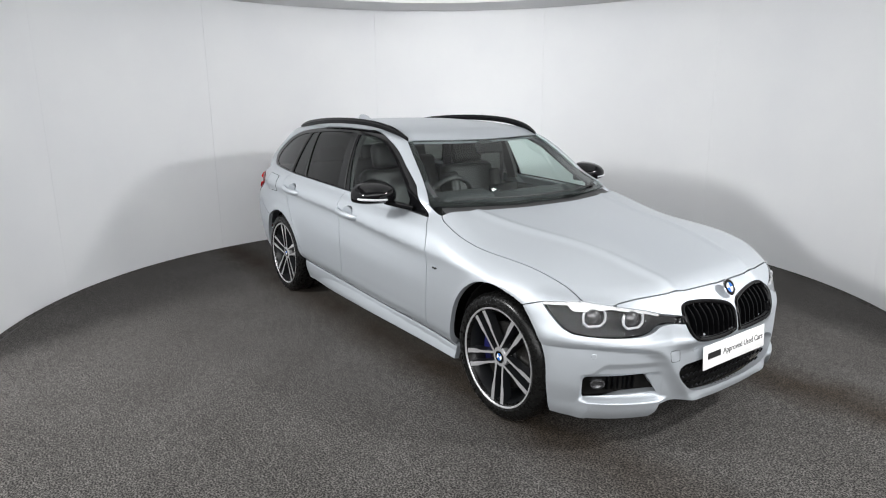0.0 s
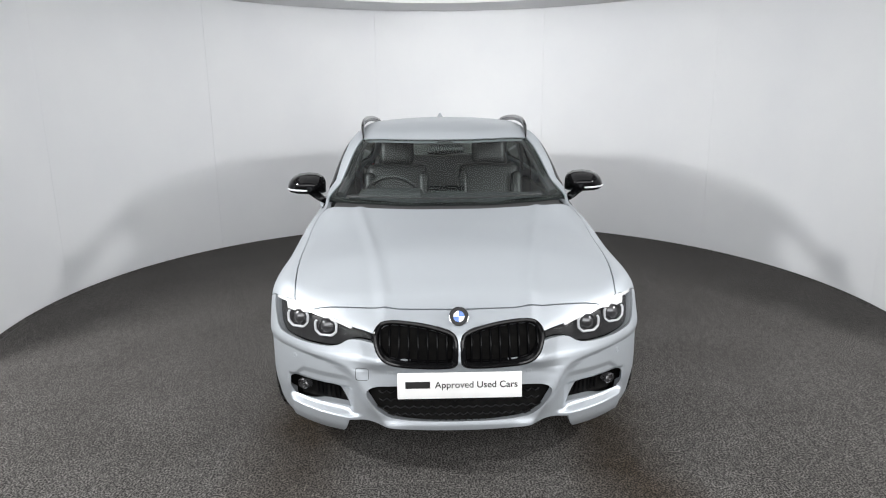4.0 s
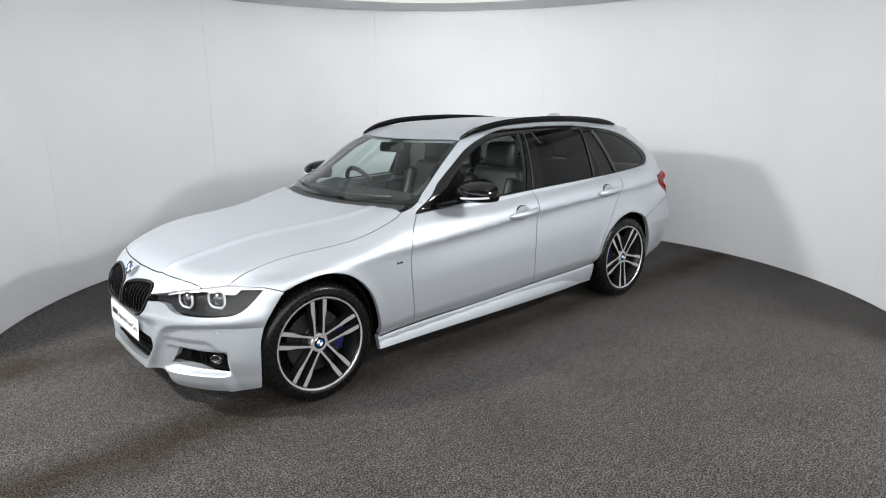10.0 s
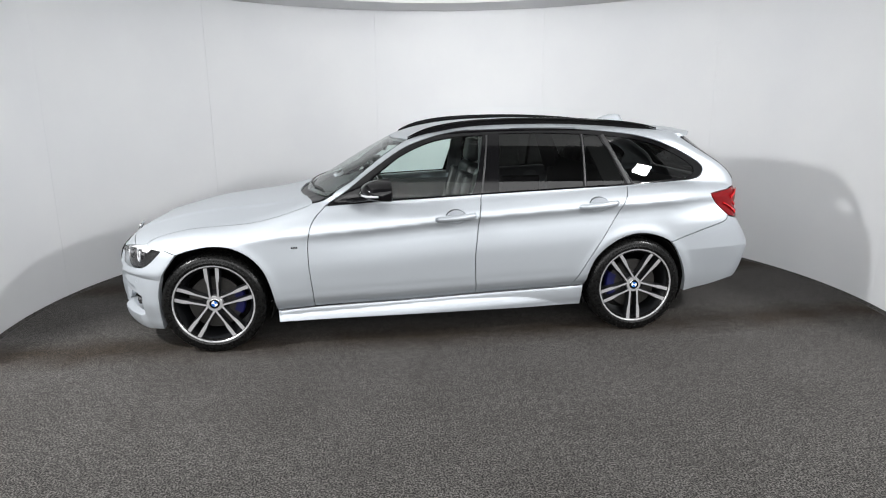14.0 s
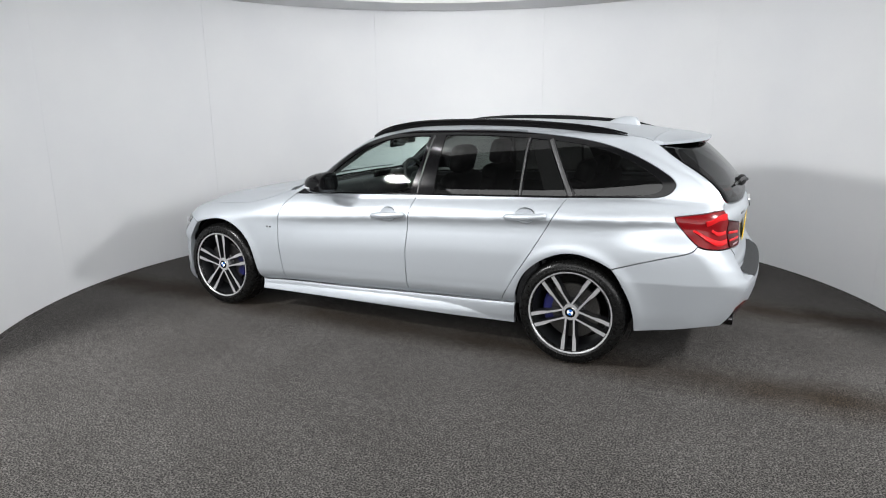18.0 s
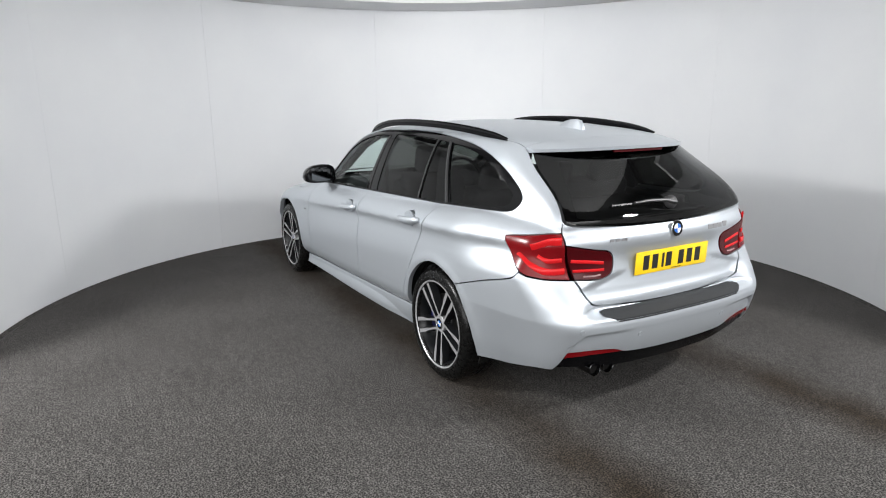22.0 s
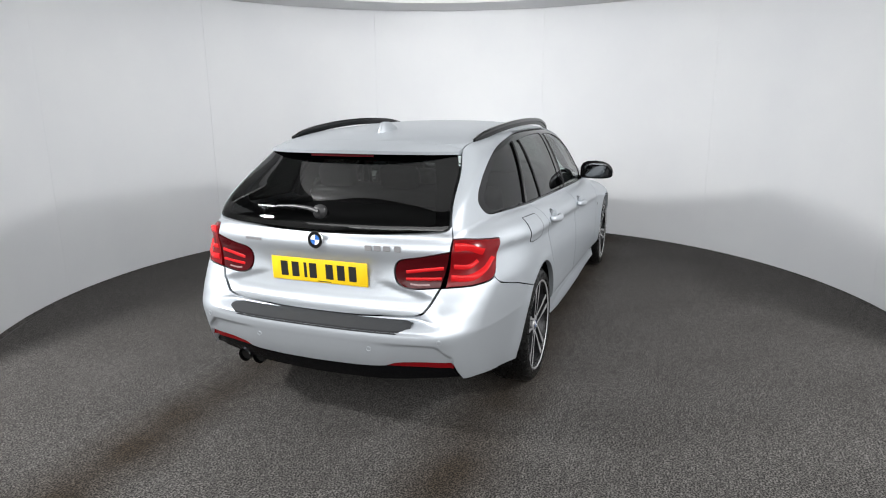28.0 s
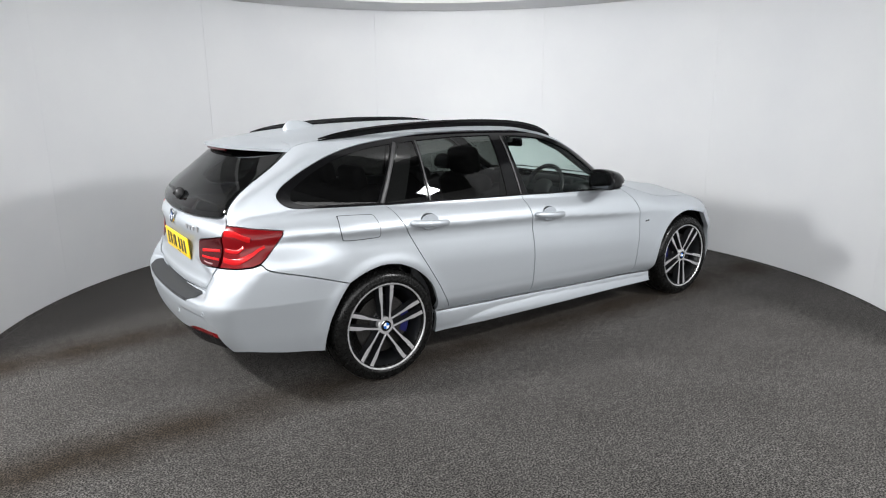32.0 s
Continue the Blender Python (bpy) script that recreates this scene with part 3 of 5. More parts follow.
def build_lamps():
    for i, (x, y, z) in enumerate(LAMPS):
        m = look((x, y, z), (0, 0.2, .7), 45)
        lamp = tagged(new("studio_lamp"), "square white studio lamp hung from the ceiling", "lamp", "studio lamps")
        lamp.matrix_basis = m
        part("housing", block(LAMP_SIZE + .06, LAMP_SIZE + .06, .12, .01, 2, at=(0, 0, .075)), TRIM, lamp)
        part("diffuser", block(LAMP_SIZE, LAMP_SIZE, .01, at=(0, 0, .005)), LAMPGLOW, lamp, "glowing square diffuser")
        part("hanger", moved(lathe([(.018, 0), (.018, 3.70 - z - .08)], 16, "z"), m.inverted() @ Matrix.Translation(m @ Vector((0, 0, .10)))), TRIM, lamp)
        data = bpy.data.lights.new("studio_light", "AREA")
        data.shape, data.size, data.energy, data.color = "SQUARE", LAMP_SIZE, LAMP_WATTS[i], (.99, .995, 1)
        ob = new("studio_light", data)
        ob.matrix_basis = m @ pose(0, 0, -.012)
    # added fill lights out of view, each backed by an invented unlit panel
    for name, sx, sy, watts, m in (("overhead_fill", 5.6, 5.4, OVERHEAD_FILL_WATTS, pose(0, .3, 3.68)), ("front_fill", 12.0, 1.4, FRONT_FILL_WATTS, look((0, -5.5, 2.95), (0, .4, .6))),
                                   ("mouth_fill", 13.4, 1.8, MOUTH_FILL_WATTS, look((0, -8.2, 2.7), (0, 0.5, 1.3)))):
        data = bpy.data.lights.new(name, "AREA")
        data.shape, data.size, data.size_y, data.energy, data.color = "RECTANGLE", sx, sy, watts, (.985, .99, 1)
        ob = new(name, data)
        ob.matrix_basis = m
        box = tagged(new("fill_panel"), "large flat white panel added behind an unseen fill light", "lamp", "softbox lamps")
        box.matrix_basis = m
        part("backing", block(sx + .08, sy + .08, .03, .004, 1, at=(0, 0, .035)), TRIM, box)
        part("diffuser", block(sx, sy, .008, at=(0, 0, .014)), WHITE, box, "plain white sheet behind the added fill light")
        for side in (-.4, .4):
            foot = m @ Vector((side * sx, 0, .048))
            if foot.z < 3.6:
                part("hanger", moved(lathe([(.012, 0), (.012, 3.70 - foot.z)], 12, "z"), m.inverted() @ Matrix.Translation(foot)), TRIM, box)


# ---------------------------------------------------------------- the wheels
def build_wheel():
    """A wheel with its outer face towards +y, its middle at the origin."""
    w = new("wheel")
    w.empty_display_size = .1
    R = TYRE_R
    # tyre, 225 wide
    prof = [(.236, -.095), (.246, -.108), (.262, -.112), (.290, -.114), (.308, -.108), (.322, -.094), (.3275, -.07), (.328, 0),
            (.3275, .07), (.322, .094), (.308, .108), (.290, .114), (.278, .1135), (.274, .1155), (.269, .1155), (.265, .1125), (.246, .108), (.236, .095)]
    tyre = lathe(prof, 96, closed=True)
    t = part("tyre", tyre, RUBBER, w, "low-profile black tyre", smooth=40)
    groove = lathe([(.3282, -.05), (.3290, -.048), (.3290, -.036), (.3282, -.034)], 96, closed=True)
    part("tread_groove", groove, DARK, w)
    # rim: dark barrel with a machined lip
    barrel = lathe([(.240, .098), (.236, .090), (.226, .07), (.218, .02), (.215, -.09), (.240, -.098), (.246, -.098), (.246, .098)], 96, closed=True)
    rim = part("rim", barrel, WHEELDARK, w, "dark inner barrel of the rim", smooth=30)
    lip = lathe([(.2465, .102), (.2555, .1045), (.2575, .1085), (.2560, .1125), (.2510, .1120), (.2465, .1085), (.2425, .1020), (.2425, .096)], 120, closed=True)
    part("lip", lip, MACHINED, w, "bright machined lip", smooth=30)
    # ten spokes in five pairs; each a dark body with a bright machined face
    def spoke(side):
        rad = [.036, .060, .100, .135, .160, .185, .215, .247]
        mid = [.0245, .0255, .0275, .0295, .0325, .0345, .0355, .0365]
        half = [.0062, .0058, .0058, .0064, .0098, .0112, .0112, .0118]
        out = [.0900, .0915, .0945, .097, .0985, .100, .102, .1045]
        if side < 0:
            out = [o - .0005 for o in out]
        face_v, body_v = [], []
        for r, c, h, o in zip(rad, mid, half, out):
            c *= side
            face_v += [(r, c - h, o), (r, c + h, o)]
            body_v += [(r, c - h - .0008, o - .0012), (r, c + h + .0008, o - .0012), (r, c + h + .006, o - .045), (r, c - h - .006, o - .045)]
        bm = bmesh.new()
        vs = [bm.verts.new((x, z, y)) for x, y, z in face_v]
        low = [bm.verts.new((x, z - .0012, y)) for x, y, z in face_v]
        n = len(rad)
        for i in range(n - 1):
            bm.faces.new((vs[2 * i], vs[2 * i + 1], vs[2 * i + 3], vs[2 * i + 2]))
            bm.faces.new((vs[2 * i], vs[2 * i + 2], low[2 * i + 2], low[2 * i]))
            bm.faces.new((vs[2 * i + 1], low[2 * i + 1], low[2 * i + 3], vs[2 * i + 3]))
        bb = bmesh.new()
        bv = [bb.verts.new((x, z, y)) for x, y, z in body_v]
        for i in range(n - 1):
            for k in range(4):
                bb.faces.new((bv[4 * i + k], bv[4 * i + (k + 1) % 4], bv[4 * i + 4 + (k + 1) % 4], bv[4 * i + 4 + k]))
        bb.faces.new(bv[:4])
        bb.faces.new(bv[-4:])
        return bm, bb
    for k in range(5):
        for side in (-1, 1):
            f, b = spoke(side)
            m = pose(0, 0, 0, 0, -90 - 72 * k, 0)
            part("spoke", moved(b, m), WHEELDARK, w, "dark painted spoke")
            part("spoke_face", moved(f, m), MACHINED, w, "bright machined spoke face")
    hub = lathe([(.050, .03), (.051, .084), (.047, .0885), (.034, .0885), (.033, .084)], 60)
    part("hub", hub, MACHINED, w)
    for k in range(5):
        a = radians(90 + 36 + 72 * k)
        part("bolt", moved(lathe([(.010, .05), (.010, .068), (.007, .070)], 10), pose(.060 * math.cos(a), 0, .060 * math.sin(a))), DARKCHROME, w)
    roundel(w, .0325, pose(0, .0892, 0, -90, 0, 0))
    # brake behind the spokes
    part("brake_disc", lathe([(.168, .018), (.170, .02), (.170, .04), (.168, .042)], 72), STEEL, w)
    part("disc_bell", lathe([(.085, .03), (.085, .052), (.08, .056)], 40), WHEELDARK, w)
    return w


def roundel(parent, r, m):
    """The round badge: blue and white quarters in a black ring with a bright rim, as plain shapes; faces +z."""
    part("badge_ring", moved(lathe([(r, -.004), (r, .0015), (r * .94, .0025), (r * .92, .0012)], 40, "z"), m), CHROME, parent)
    part("badge_band", moved(lathe([(r * .92, 0), (r * .92, .0018), (r * .6, .0020)], 40, "z"), m), BLACK, parent)
    for k in range(4):
        loop = [(0, 0)] + [(r * .58 * math.cos(radians(90 * k + a)), r * .58 * math.sin(radians(90 * k + a))) for a in range(0, 91, 10)]
        part("badge_quarter", moved(prism(loop, .0016), m @ pose(0, 0, .0012)), (WHITE, BLUE)[(k + 1) % 2], parent)


def caliper(parent, wx, wy, wz, side, ahead):
    """A blue brake caliper over the disc's rim, behind the spokes."""
    bm = bmesh.new()
    rings = []
    for i in range(9):
        a = radians(-28 + 56 * i / 8) + (0 if ahead else math.pi)
        ring = []
        for r, y in ((.128, .044), (.176, .044), (.184, .036), (.184, -.01), (.128, -.01)):
            ring.append(bm.verts.new((r * math.cos(a), y, r * math.sin(a))))
        rings.append(ring)
    for a, b in zip(rings, rings[1:]):
        for k in range(5):
            bm.faces.new((a[k], a[(k + 1) % 5], b[(k + 1) % 5], b[k]))
    bm.faces.new(rings[0])
    bm.faces.new(rings[-1])
    bmesh.ops.bevel(bm, geom=[e for e in bm.edges if e.calc_face_angle(0) > .6], offset=.006, segments=2, affect="EDGES")
    return part("brake_caliper", moved(bm, pose(wx, wy, wz) @ (pose(0, 0, 0) if side > 0 else pose(0, 0, 0, 0, 0, 180))), CALIPER, parent, "blue brake caliper")


# ---------------------------------------------------------------- the car
ARCH_F = ((1.603, .662), (1.516, .688), (1.386, .708), (1.266, .691), (1.157, .628), (1.081, .532), (1.037, .397), (1.014, .262))
ARCH_F_FRONT = ((1.603, .662), (1.652, .60), (1.700, .528), (1.732, .43), (1.738, .32), (1.733, .172))
ARCH_R = ((-1.640, .632), (-1.545, .675), (-1.429, .700), (-1.315, .684), (-1.204, .627), (-1.113, .540), (-1.068, .44), (-1.050, .343))
ARCH_R_BACK = ((-1.640, .632), (-1.690, .56), (-1.745, .45), (-1.772, .35), (-1.780, .262))
DOOR_FRONT = ((.772, .274), (.786, .43), (.799, .583), (.793, .733), (.760, .843), (.680, .929))
DOOR_MID = ((-.292, .315), (-.285, .481), (-.285, .597), (-.296, .71), (-.314, .86), (-.336, .979))
DOOR_REAR = ((-.951, .337), (-1.056, .521), (-1.163, .693), (-1.284, .898), (-1.345, 1.013))
DLO_TOP = ((.680, .930), (.607, .977), (.552, 1.013), (.359, 1.157), (.169, 1.280), (-.019, 1.348), (-.206, 1.384), (-.393, 1.397), (-.656, 1.398), (-.96, 1.391),
           (-1.209, 1.371), (-1.422, 1.344), (-1.599, 1.300), (-1.76, 1.233), (-1.880, 1.165), (-1.922, 1.132))
DLO_TIP = ((-1.922, 1.132), (-1.938, 1.105), (-1.928, 1.075), (-1.895, 1.047), (-1.84, 1.033), (-1.734, 1.028))
SCREEN_SIDE = ((.634, .748), (.56, .708), (.47, .672), (.25, .612), (.130, .570))
ROOF_SIDE = ((.130, .570), (-.3, .597), (-.8, .600), (-1.3, .580), (-1.62, .556), (-1.78, .545))
HATCH_SIDE = ((.547, 1.337), (.588, 1.24), (.614, 1.13), (.634, 1.045), (.642, 1.0), (.645, .974))
HOOD_SIDE = ((1.822, .735), (1.65, .755), (1.5, .768), (1.2, .788), (1.0, .792), (.87, .780), (.80, .767), (.762, .746))


def build_panels(car):
    lamp_corner = sp((1.690, .692), (1.6895, .692))[0]
    hl_out_top = np.vstack([lamp_corner[None], tp((1.778, .785), (1.822, .735))])
    hl_hood = tp((1.822, .735), (1.870, .690), (1.917, .640))
    hl_top_in = np.vstack([hl_hood[-1:], fp((.52, .664), (.45, .644), (.362, .628))])
    hl_low = fp((.362, .597), (.42, .600), (.472, .595), (.507, .574), (.562, .559), (.66, .556), (.735, .560), (.78, .566))
    hl_out = sp((1.838, .570), (1.80, .590), (1.763, .620), (1.690, .692))
    hood_front = tp((2.022, 0.0), (2.010, .25), (1.975, .45), (1.917, .640))

    # bonnet
    hood = loop_of(hood_front, hl_hood[::-1], tp(*HOOD_SIDE), tp((.762, .746), (.79, .62), (.84, .42), (.882, .2), (.890, 0.0)))
    panel("bonnet", "top", [both(hood)], PAINT, car, "silver bonnet with two soft ridges", cell=.016, gap=.002)
    # roof
    roof = loop_of(tp((.225, 0.0), (.205, .25), (.130, .570)), tp(*ROOF_SIDE), tp((-1.78, .545), (-1.80, .3), (-1.81, 0.0)))
    panel("roof", "top", [both(roof)], PAINT, car, "silver roof", cell=.02)
    # front wings
    wing = loop_of(sp((1.690, .692), (1.65, .679), (1.603, .662)), sp(*ARCH_F), sp((1.014, .262), (.772, .274)), sp(*DOOR_FRONT),
                   sp((.680, .930), (.645, .953), (.607, .977)), tp((.634, .748), (.645, .747), (.656, .746)), tp((.656, .746), (.70, .746), (.762, .746)), tp(*HOOD_SIDE[::-1]), hl_out_top[::-1])
    panel("front_wing", "round", [wing], PAINT, car, "silver front wing", pair=True, cell=.013, gap=.002)
    # doors
    belt_f = sp((.680, .929), (.45, .942), (.248, .953), (-.05, .966), (-.336, .979))
    belt_r = sp((-.336, .979), (-.64, .990), (-.939, 1.0), (-1.345, 1.013))
    sill_f = sp((.772, .274), (.19, .294), (-.292, .315))
    sill_r = sp((-.292, .315), (-.6, .326), (-.951, .337))
    for loop, at, name in ((loop_of(sp(*DOOR_FRONT), belt_f, sp(*DOOR_MID[::-1]), sill_f[::-1]), -.155, "front_door"),
                           (loop_of(sp(*DOOR_MID), belt_r, sp(*DOOR_REAR[::-1]), sill_r[::-1]), -1.115, "rear_door")):
        for ob in panel(name, "side", [loop, cup_loop(at)], PAINT, car, "silver door with a crease along it", pair=True, cell=.011, gap=.0030):
            side = 1 if ob.data == bpy.data.meshes.get(ob.data.name) and ob.data.vertices[0].co.y > 0 else -1
            door_pull(ob, at, side)
    # the side frame: pillars, cant rail and rear quarter
    tl_tip = sp((-1.958, .918), (-1.9575, .918))[0]
    frame_loop = loop_of(tp(*SCREEN_SIDE), tp(*ROOF_SIDE), rp(*HATCH_SIDE),
                         np.vstack([rp((.645, .974), (.70, .970), (.75, .958), (.79, .942)), tl_tip[None]]),
                         np.vstack([tl_tip[None], sp((-1.995, .872), (-2.045, .822), (-2.085, .788))]),
                         sp((-2.085, .788), (-2.04, .750), (-1.860, .700), (-1.640, .632)), sp(*ARCH_R), sp((-1.050, .343), (-.951, .337)), sp(*DOOR_REAR),
                         sp((-1.345, 1.013), (-1.55, 1.021), (-1.734, 1.028)), sp(*DLO_TIP[::-1]), sp(*DLO_TOP[:0:-1]))
    panel("side_frame", "round", [frame_loop], PAINT, car, "silver pillars, roof edge and rear quarter", pair=True, cell=.012, gap=.0018)
    # sills
    sill = loop_of(sp((1.014, .258), (.5, .279), (-.292, .311), (-1.045, .339)), sp((-1.045, .339), (-1.035, .192)), sp((-1.035, .192), (0, .188), (1.01, .178)), sp((1.01, .178), (1.014, .258)))
    panel("sill", "side", [sill], PAINT, car, "silver side sill with a rising blade", pair=True, cell=.008)

    # front bumper with its openings
    kidney = loop_of(fp((.015, .514), (.013, .56), (.015, .605), (.042, .632), (.155, .658), (.29, .668), (.337, .652), (.352, .612), (.33, .545), (.28, .514), (.157, .497), (.042, .497), (.015, .514)))
    intake = both(loop_of(fp((0, .404), (.20, .404), (.30, .402), (.362, .396), (.392, .376), (.380, .340), (.335, .292), (.275, .262), (.16, .250), (0, .247))))
    fog = loop_of(fp((.760, .350), (.738, .360), (.62, .366), (.535, .374), (.508, .350), (.472, .284)), fp((.472, .284), (.60, .276), (.748, .268)), fp((.748, .268), (.760, .31), (.760, .350)))
    bumper = loop_of(hood_front, hl_top_in, fp((.362, .626), (.362, .597)), hl_low, hl_out, sp((1.690, .692), (1.65, .679), (1.603, .662)), sp(*ARCH_F_FRONT),
                     sp((1.733, .165), (1.80, .157), (1.87, .153)), fp((.75, .158), (.62, .160), (.505, .164)), fp((.505, .164), (.488, .190), (.476, .230)), fp((.476, .230), (.40, .230), (.32, .220), (.228, .208), (.1, .202), (0, .201)))
    panel("front_bumper", "front", [both(bumper), kidney, kidney[::-1] * [1, -1, 1], intake, fog, fog[::-1] * [1, -1, 1]], PAINT, car,
          "silver front bumper with black openings", cell=.0085, depth=.035)
    for k, mat, name, label in ((intake, DARK, "intake_mesh", "black honeycomb intake"),):
        panel(name, "front", [k], mat, car, label, cell=.02, off=-.06, gap=-.02)
    panel("fog_recess", "front", [fog], DARK, car, "black ribbed fog lamp recess", pair=True, cell=.02, off=-.058, gap=-.01)
    panel("grille_backing", "front", [kidney], DARK, car, "", pair=True, cell=.012, off=-.044, gap=-.022)
    # headlamps
    hl = loop_of(hl_out_top, hl_hood, hl_top_in, fp((.362, .626), (.362, .597)), hl_low, hl_out)
    for ob in panel("headlamp", "front", [hl], LENS, car, "clear headlamp with twin ringed projectors", pair=True, cell=.013, off=.001, depth=.01, gap=.003):
        ob.visible_shadow = False
    panel("headlamp_bowl", "front", [hl], LAMPDARK, car, "dark headlamp interior", pair=True, cell=.013, off=-.036, gap=-.004)

    top = loop_of(hl_top_in[::-1][7:], hl_hood[::-1], hl_out_top[::-1])
    along = np.linspace(0, 1, len(top))
    drop = .010 + .030 * step(along, .1, .6) * (1 - step(along, .75, 1.0))
    brow = np.vstack([top - [0, 0, .004], (top - np.c_[0 * drop, 0 * drop, .004 + drop])[::-1]])
    panel("headlamp_brow", "front", [brow], WHITE, car, "bright upper strip of the headlamp", pair=True, cell=.005, off=-.014, depth=.006, gap=.0)
    # tailgate
    gate = loop_of(rp((0, .982), (.25, .986), (.47, .994), (.58, 1.001), (.626, 1.014), (.638, 1.03), (.645, .974)), rp((.645, .974), (.640, .918)),
                   rp((.640, .918), (.5, .890), (.42, .876), (.391, .846), (.391, .80), (.412, .763), (.47, .745), (.598, .752)),
                   rp((.598, .752), (.568, .690), (.53, .640), (.49, .622)), rp((.49, .622), (.23, .607), (0, .604)))
    panel("tailgate", "rear", [both(gate)], PAINT, car, "silver tailgate", cell=.012)
    pane = both(loop_of(rp((0, 1.345), (.3, 1.338), (.535, 1.328)), rp((.535, 1.328), (.580, 1.24), (.607, 1.13), (.627, 1.045), (.620, 1.018), (.58, 1.006), (.47, .998), (.25, .990), (0, .986))))
    for ob in panel("rear_window", "rear", [pane], PRIVACY, car, "dark tinted rear window", cell=.02, off=.002, depth=.006):
        ob.visible_shadow = False
    inner = both(loop_of(rp((0, 1.30), (.3, 1.293), (.46, 1.285)), rp((.46, 1.285), (.52, 1.17), (.56, 1.06), (.53, 1.035), (.25, 1.02), (0, 1.018))))
    panel("rear_window_border", "rear", [pane, inner], BLACK, car, "black window border", cell=.012, off=-.004, depth=.004)
    # tail lamps: an outer lamp on the quarter, an inner one on the tailgate
    outer = loop_of(rp((.645, .974), (.70, .970), (.75, .958), (.79, .942)), tl_tip[None], sp((-1.958, .918), (-1.995, .872), (-2.045, .822), (-2.085, .790)), sp((-2.085, .790), (-2.12, .776)), rp((.735, .764), (.62, .756)), rp((.62, .756), (.634, .84), (.642, .918), (.645, .974)))
    panel("tail_lamp", "rear", [outer], REDLENS, car, "red tail lamp with light bars", pair=True, cell=.011, off=.003)
    inner_l = loop_of(rp((.640, .916), (.5, .888), (.42, .874), (.393, .846), (.393, .80), (.414, .765), (.47, .747), (.600, .754)), rp((.600, .754), (.625, .84), (.640, .916)))
    panel("tail_lamp_inner", "rear", [inner_l], REDDARK, car, "smoked red inner tail lamp", pair=True, cell=.011, off=.003)
    # rear bumper
    rb = loop_of(rp((0, .601), (.23, .604), (.49, .618)), rp((.49, .618), (.535, .638), (.574, .690), (.604, .750)), np.vstack([rp((.604, .750), (.735, .760)), sp((-2.12, .771), (-2.085, .784))]),
                 sp((-2.085, .784), (-2.04, .746), (-1.860, .697), (-1.640, .629)), sp(*ARCH_R_BACK), sp((-1.780, .262), (-1.95, .278), (-2.08, .302)),
                 rp((.750, .318), (.705, .322)), rp((.705, .322), (.690, .37), (.678, .418)), rp((.678, .418), (.60, .418), (.43, .409), (.36, .388), (.2, .378), (0, .374)))
    panel("rear_bumper", "rear", [both(rb)], PAINT, car, "silver rear bumper", cell=.007, depth=.03, gap=.0016)
    diff = both(loop_of(rp((0, .370), (.2, .374), (.35, .384), (.42, .386), (.60, .387), (.676, .388)), rp((.676, .388), (.688, .36), (.698, .33)), rp((.698, .33), (.42, .30), (0, .285))))
    panel("diffuser", "rear", [diff], GRILLE, car, "black rear apron", cell=.016, off=-.012)
    refl = loop_of(rp((.674, .417), (.60, .416), (.43, .407), (.372, .392)), rp((.372, .392), (.43, .389), (.60, .389), (.680, .389)), rp((.680, .389), (.674, .417)))
    panel("reflector", "rear", [refl], REDLENS, car, "red reflector strip", pair=True, cell=.008, off=-.002, gap=.001)
    pad_v = []
    for i in range(61):
        y = -.495 + .99 * i / 60
        cut = .028 * step(np.array(abs(y)), .44, .495)
        a, b = onto("behind", np.array([(y, .5985 - float(cut) * .2), (y, .572 + float(cut) * .4)]), .003)
        pad_v += [(a[0] + .030, a[1], a[2] + .004), (a[0], a[1], a[2] + .003), ((a[0] + b[0]) / 2, y, (a[2] + b[2]) / 2 + .008), (b[0], b[1], b[2] + .002), (b[0] - .001, b[1], b[2] - .018), (b[0] + .006, b[1], b[2] - .022)]
    pad_f = [(6 * i + k, 6 * i + k + 1, 6 * i + 7 + k, 6 * i + 6 + k) for i in range(60) for k in range(5)]
    put("loading_pad", mesh_of("loading_pad", pad_v, pad_f, PLASTIC, 40), car, None, "ribbed dark grey loading edge pad")

    # windscreen and side glass
    ws = both(loop_of(tp((.225, 0.0), (.205, .25), (.130, .570)), tp(*SCREEN_SIDE[::-1]), tp((.634, .748), (.656, .745), (.73, .60), (.775, .47), (.83, .25), (.845, 0.0))))
    for ob in panel("windscreen", "top", [ws], GLASS, car, "clear windscreen", cell=.02, off=-.002, depth=.006, gap=.004):
        ob.visible_shadow = False
    clear = both(loop_of(tp((.185, 0.0), (.165, .25), (.095, .525)), tp((.095, .525), (.25, .568), (.47, .632), (.632, .700)), tp((.632, .700), (.70, .58), (.745, .45), (.80, .25), (.815, 0.0))))
    panel("windscreen_border", "top", [ws, clear], BLACK, car, "black windscreen border", cell=.012, off=-.008, depth=.004)
    cowl = both(loop_of(tp((.845, 0.0), (.83, .25), (.775, .47), (.73, .60), (.690, .69)), tp((.720, .700), (.765, .700)), tp((.765, .700), (.79, .62), (.84, .42), (.882, .2), (.890, 0.0))))
    panel("cowl", "top", [cowl], TRIM, car, "black scuttle panel", cell=.02, off=-.012, gap=-.004)
    # the black window band and its panes
    band = loop_of(sp(*DLO_TOP), sp(*DLO_TIP), sp((-1.734, 1.028), (-1.35, 1.016), (-.939, 1.002), (-.342, .980), (.248, .955), (.680, .930)))
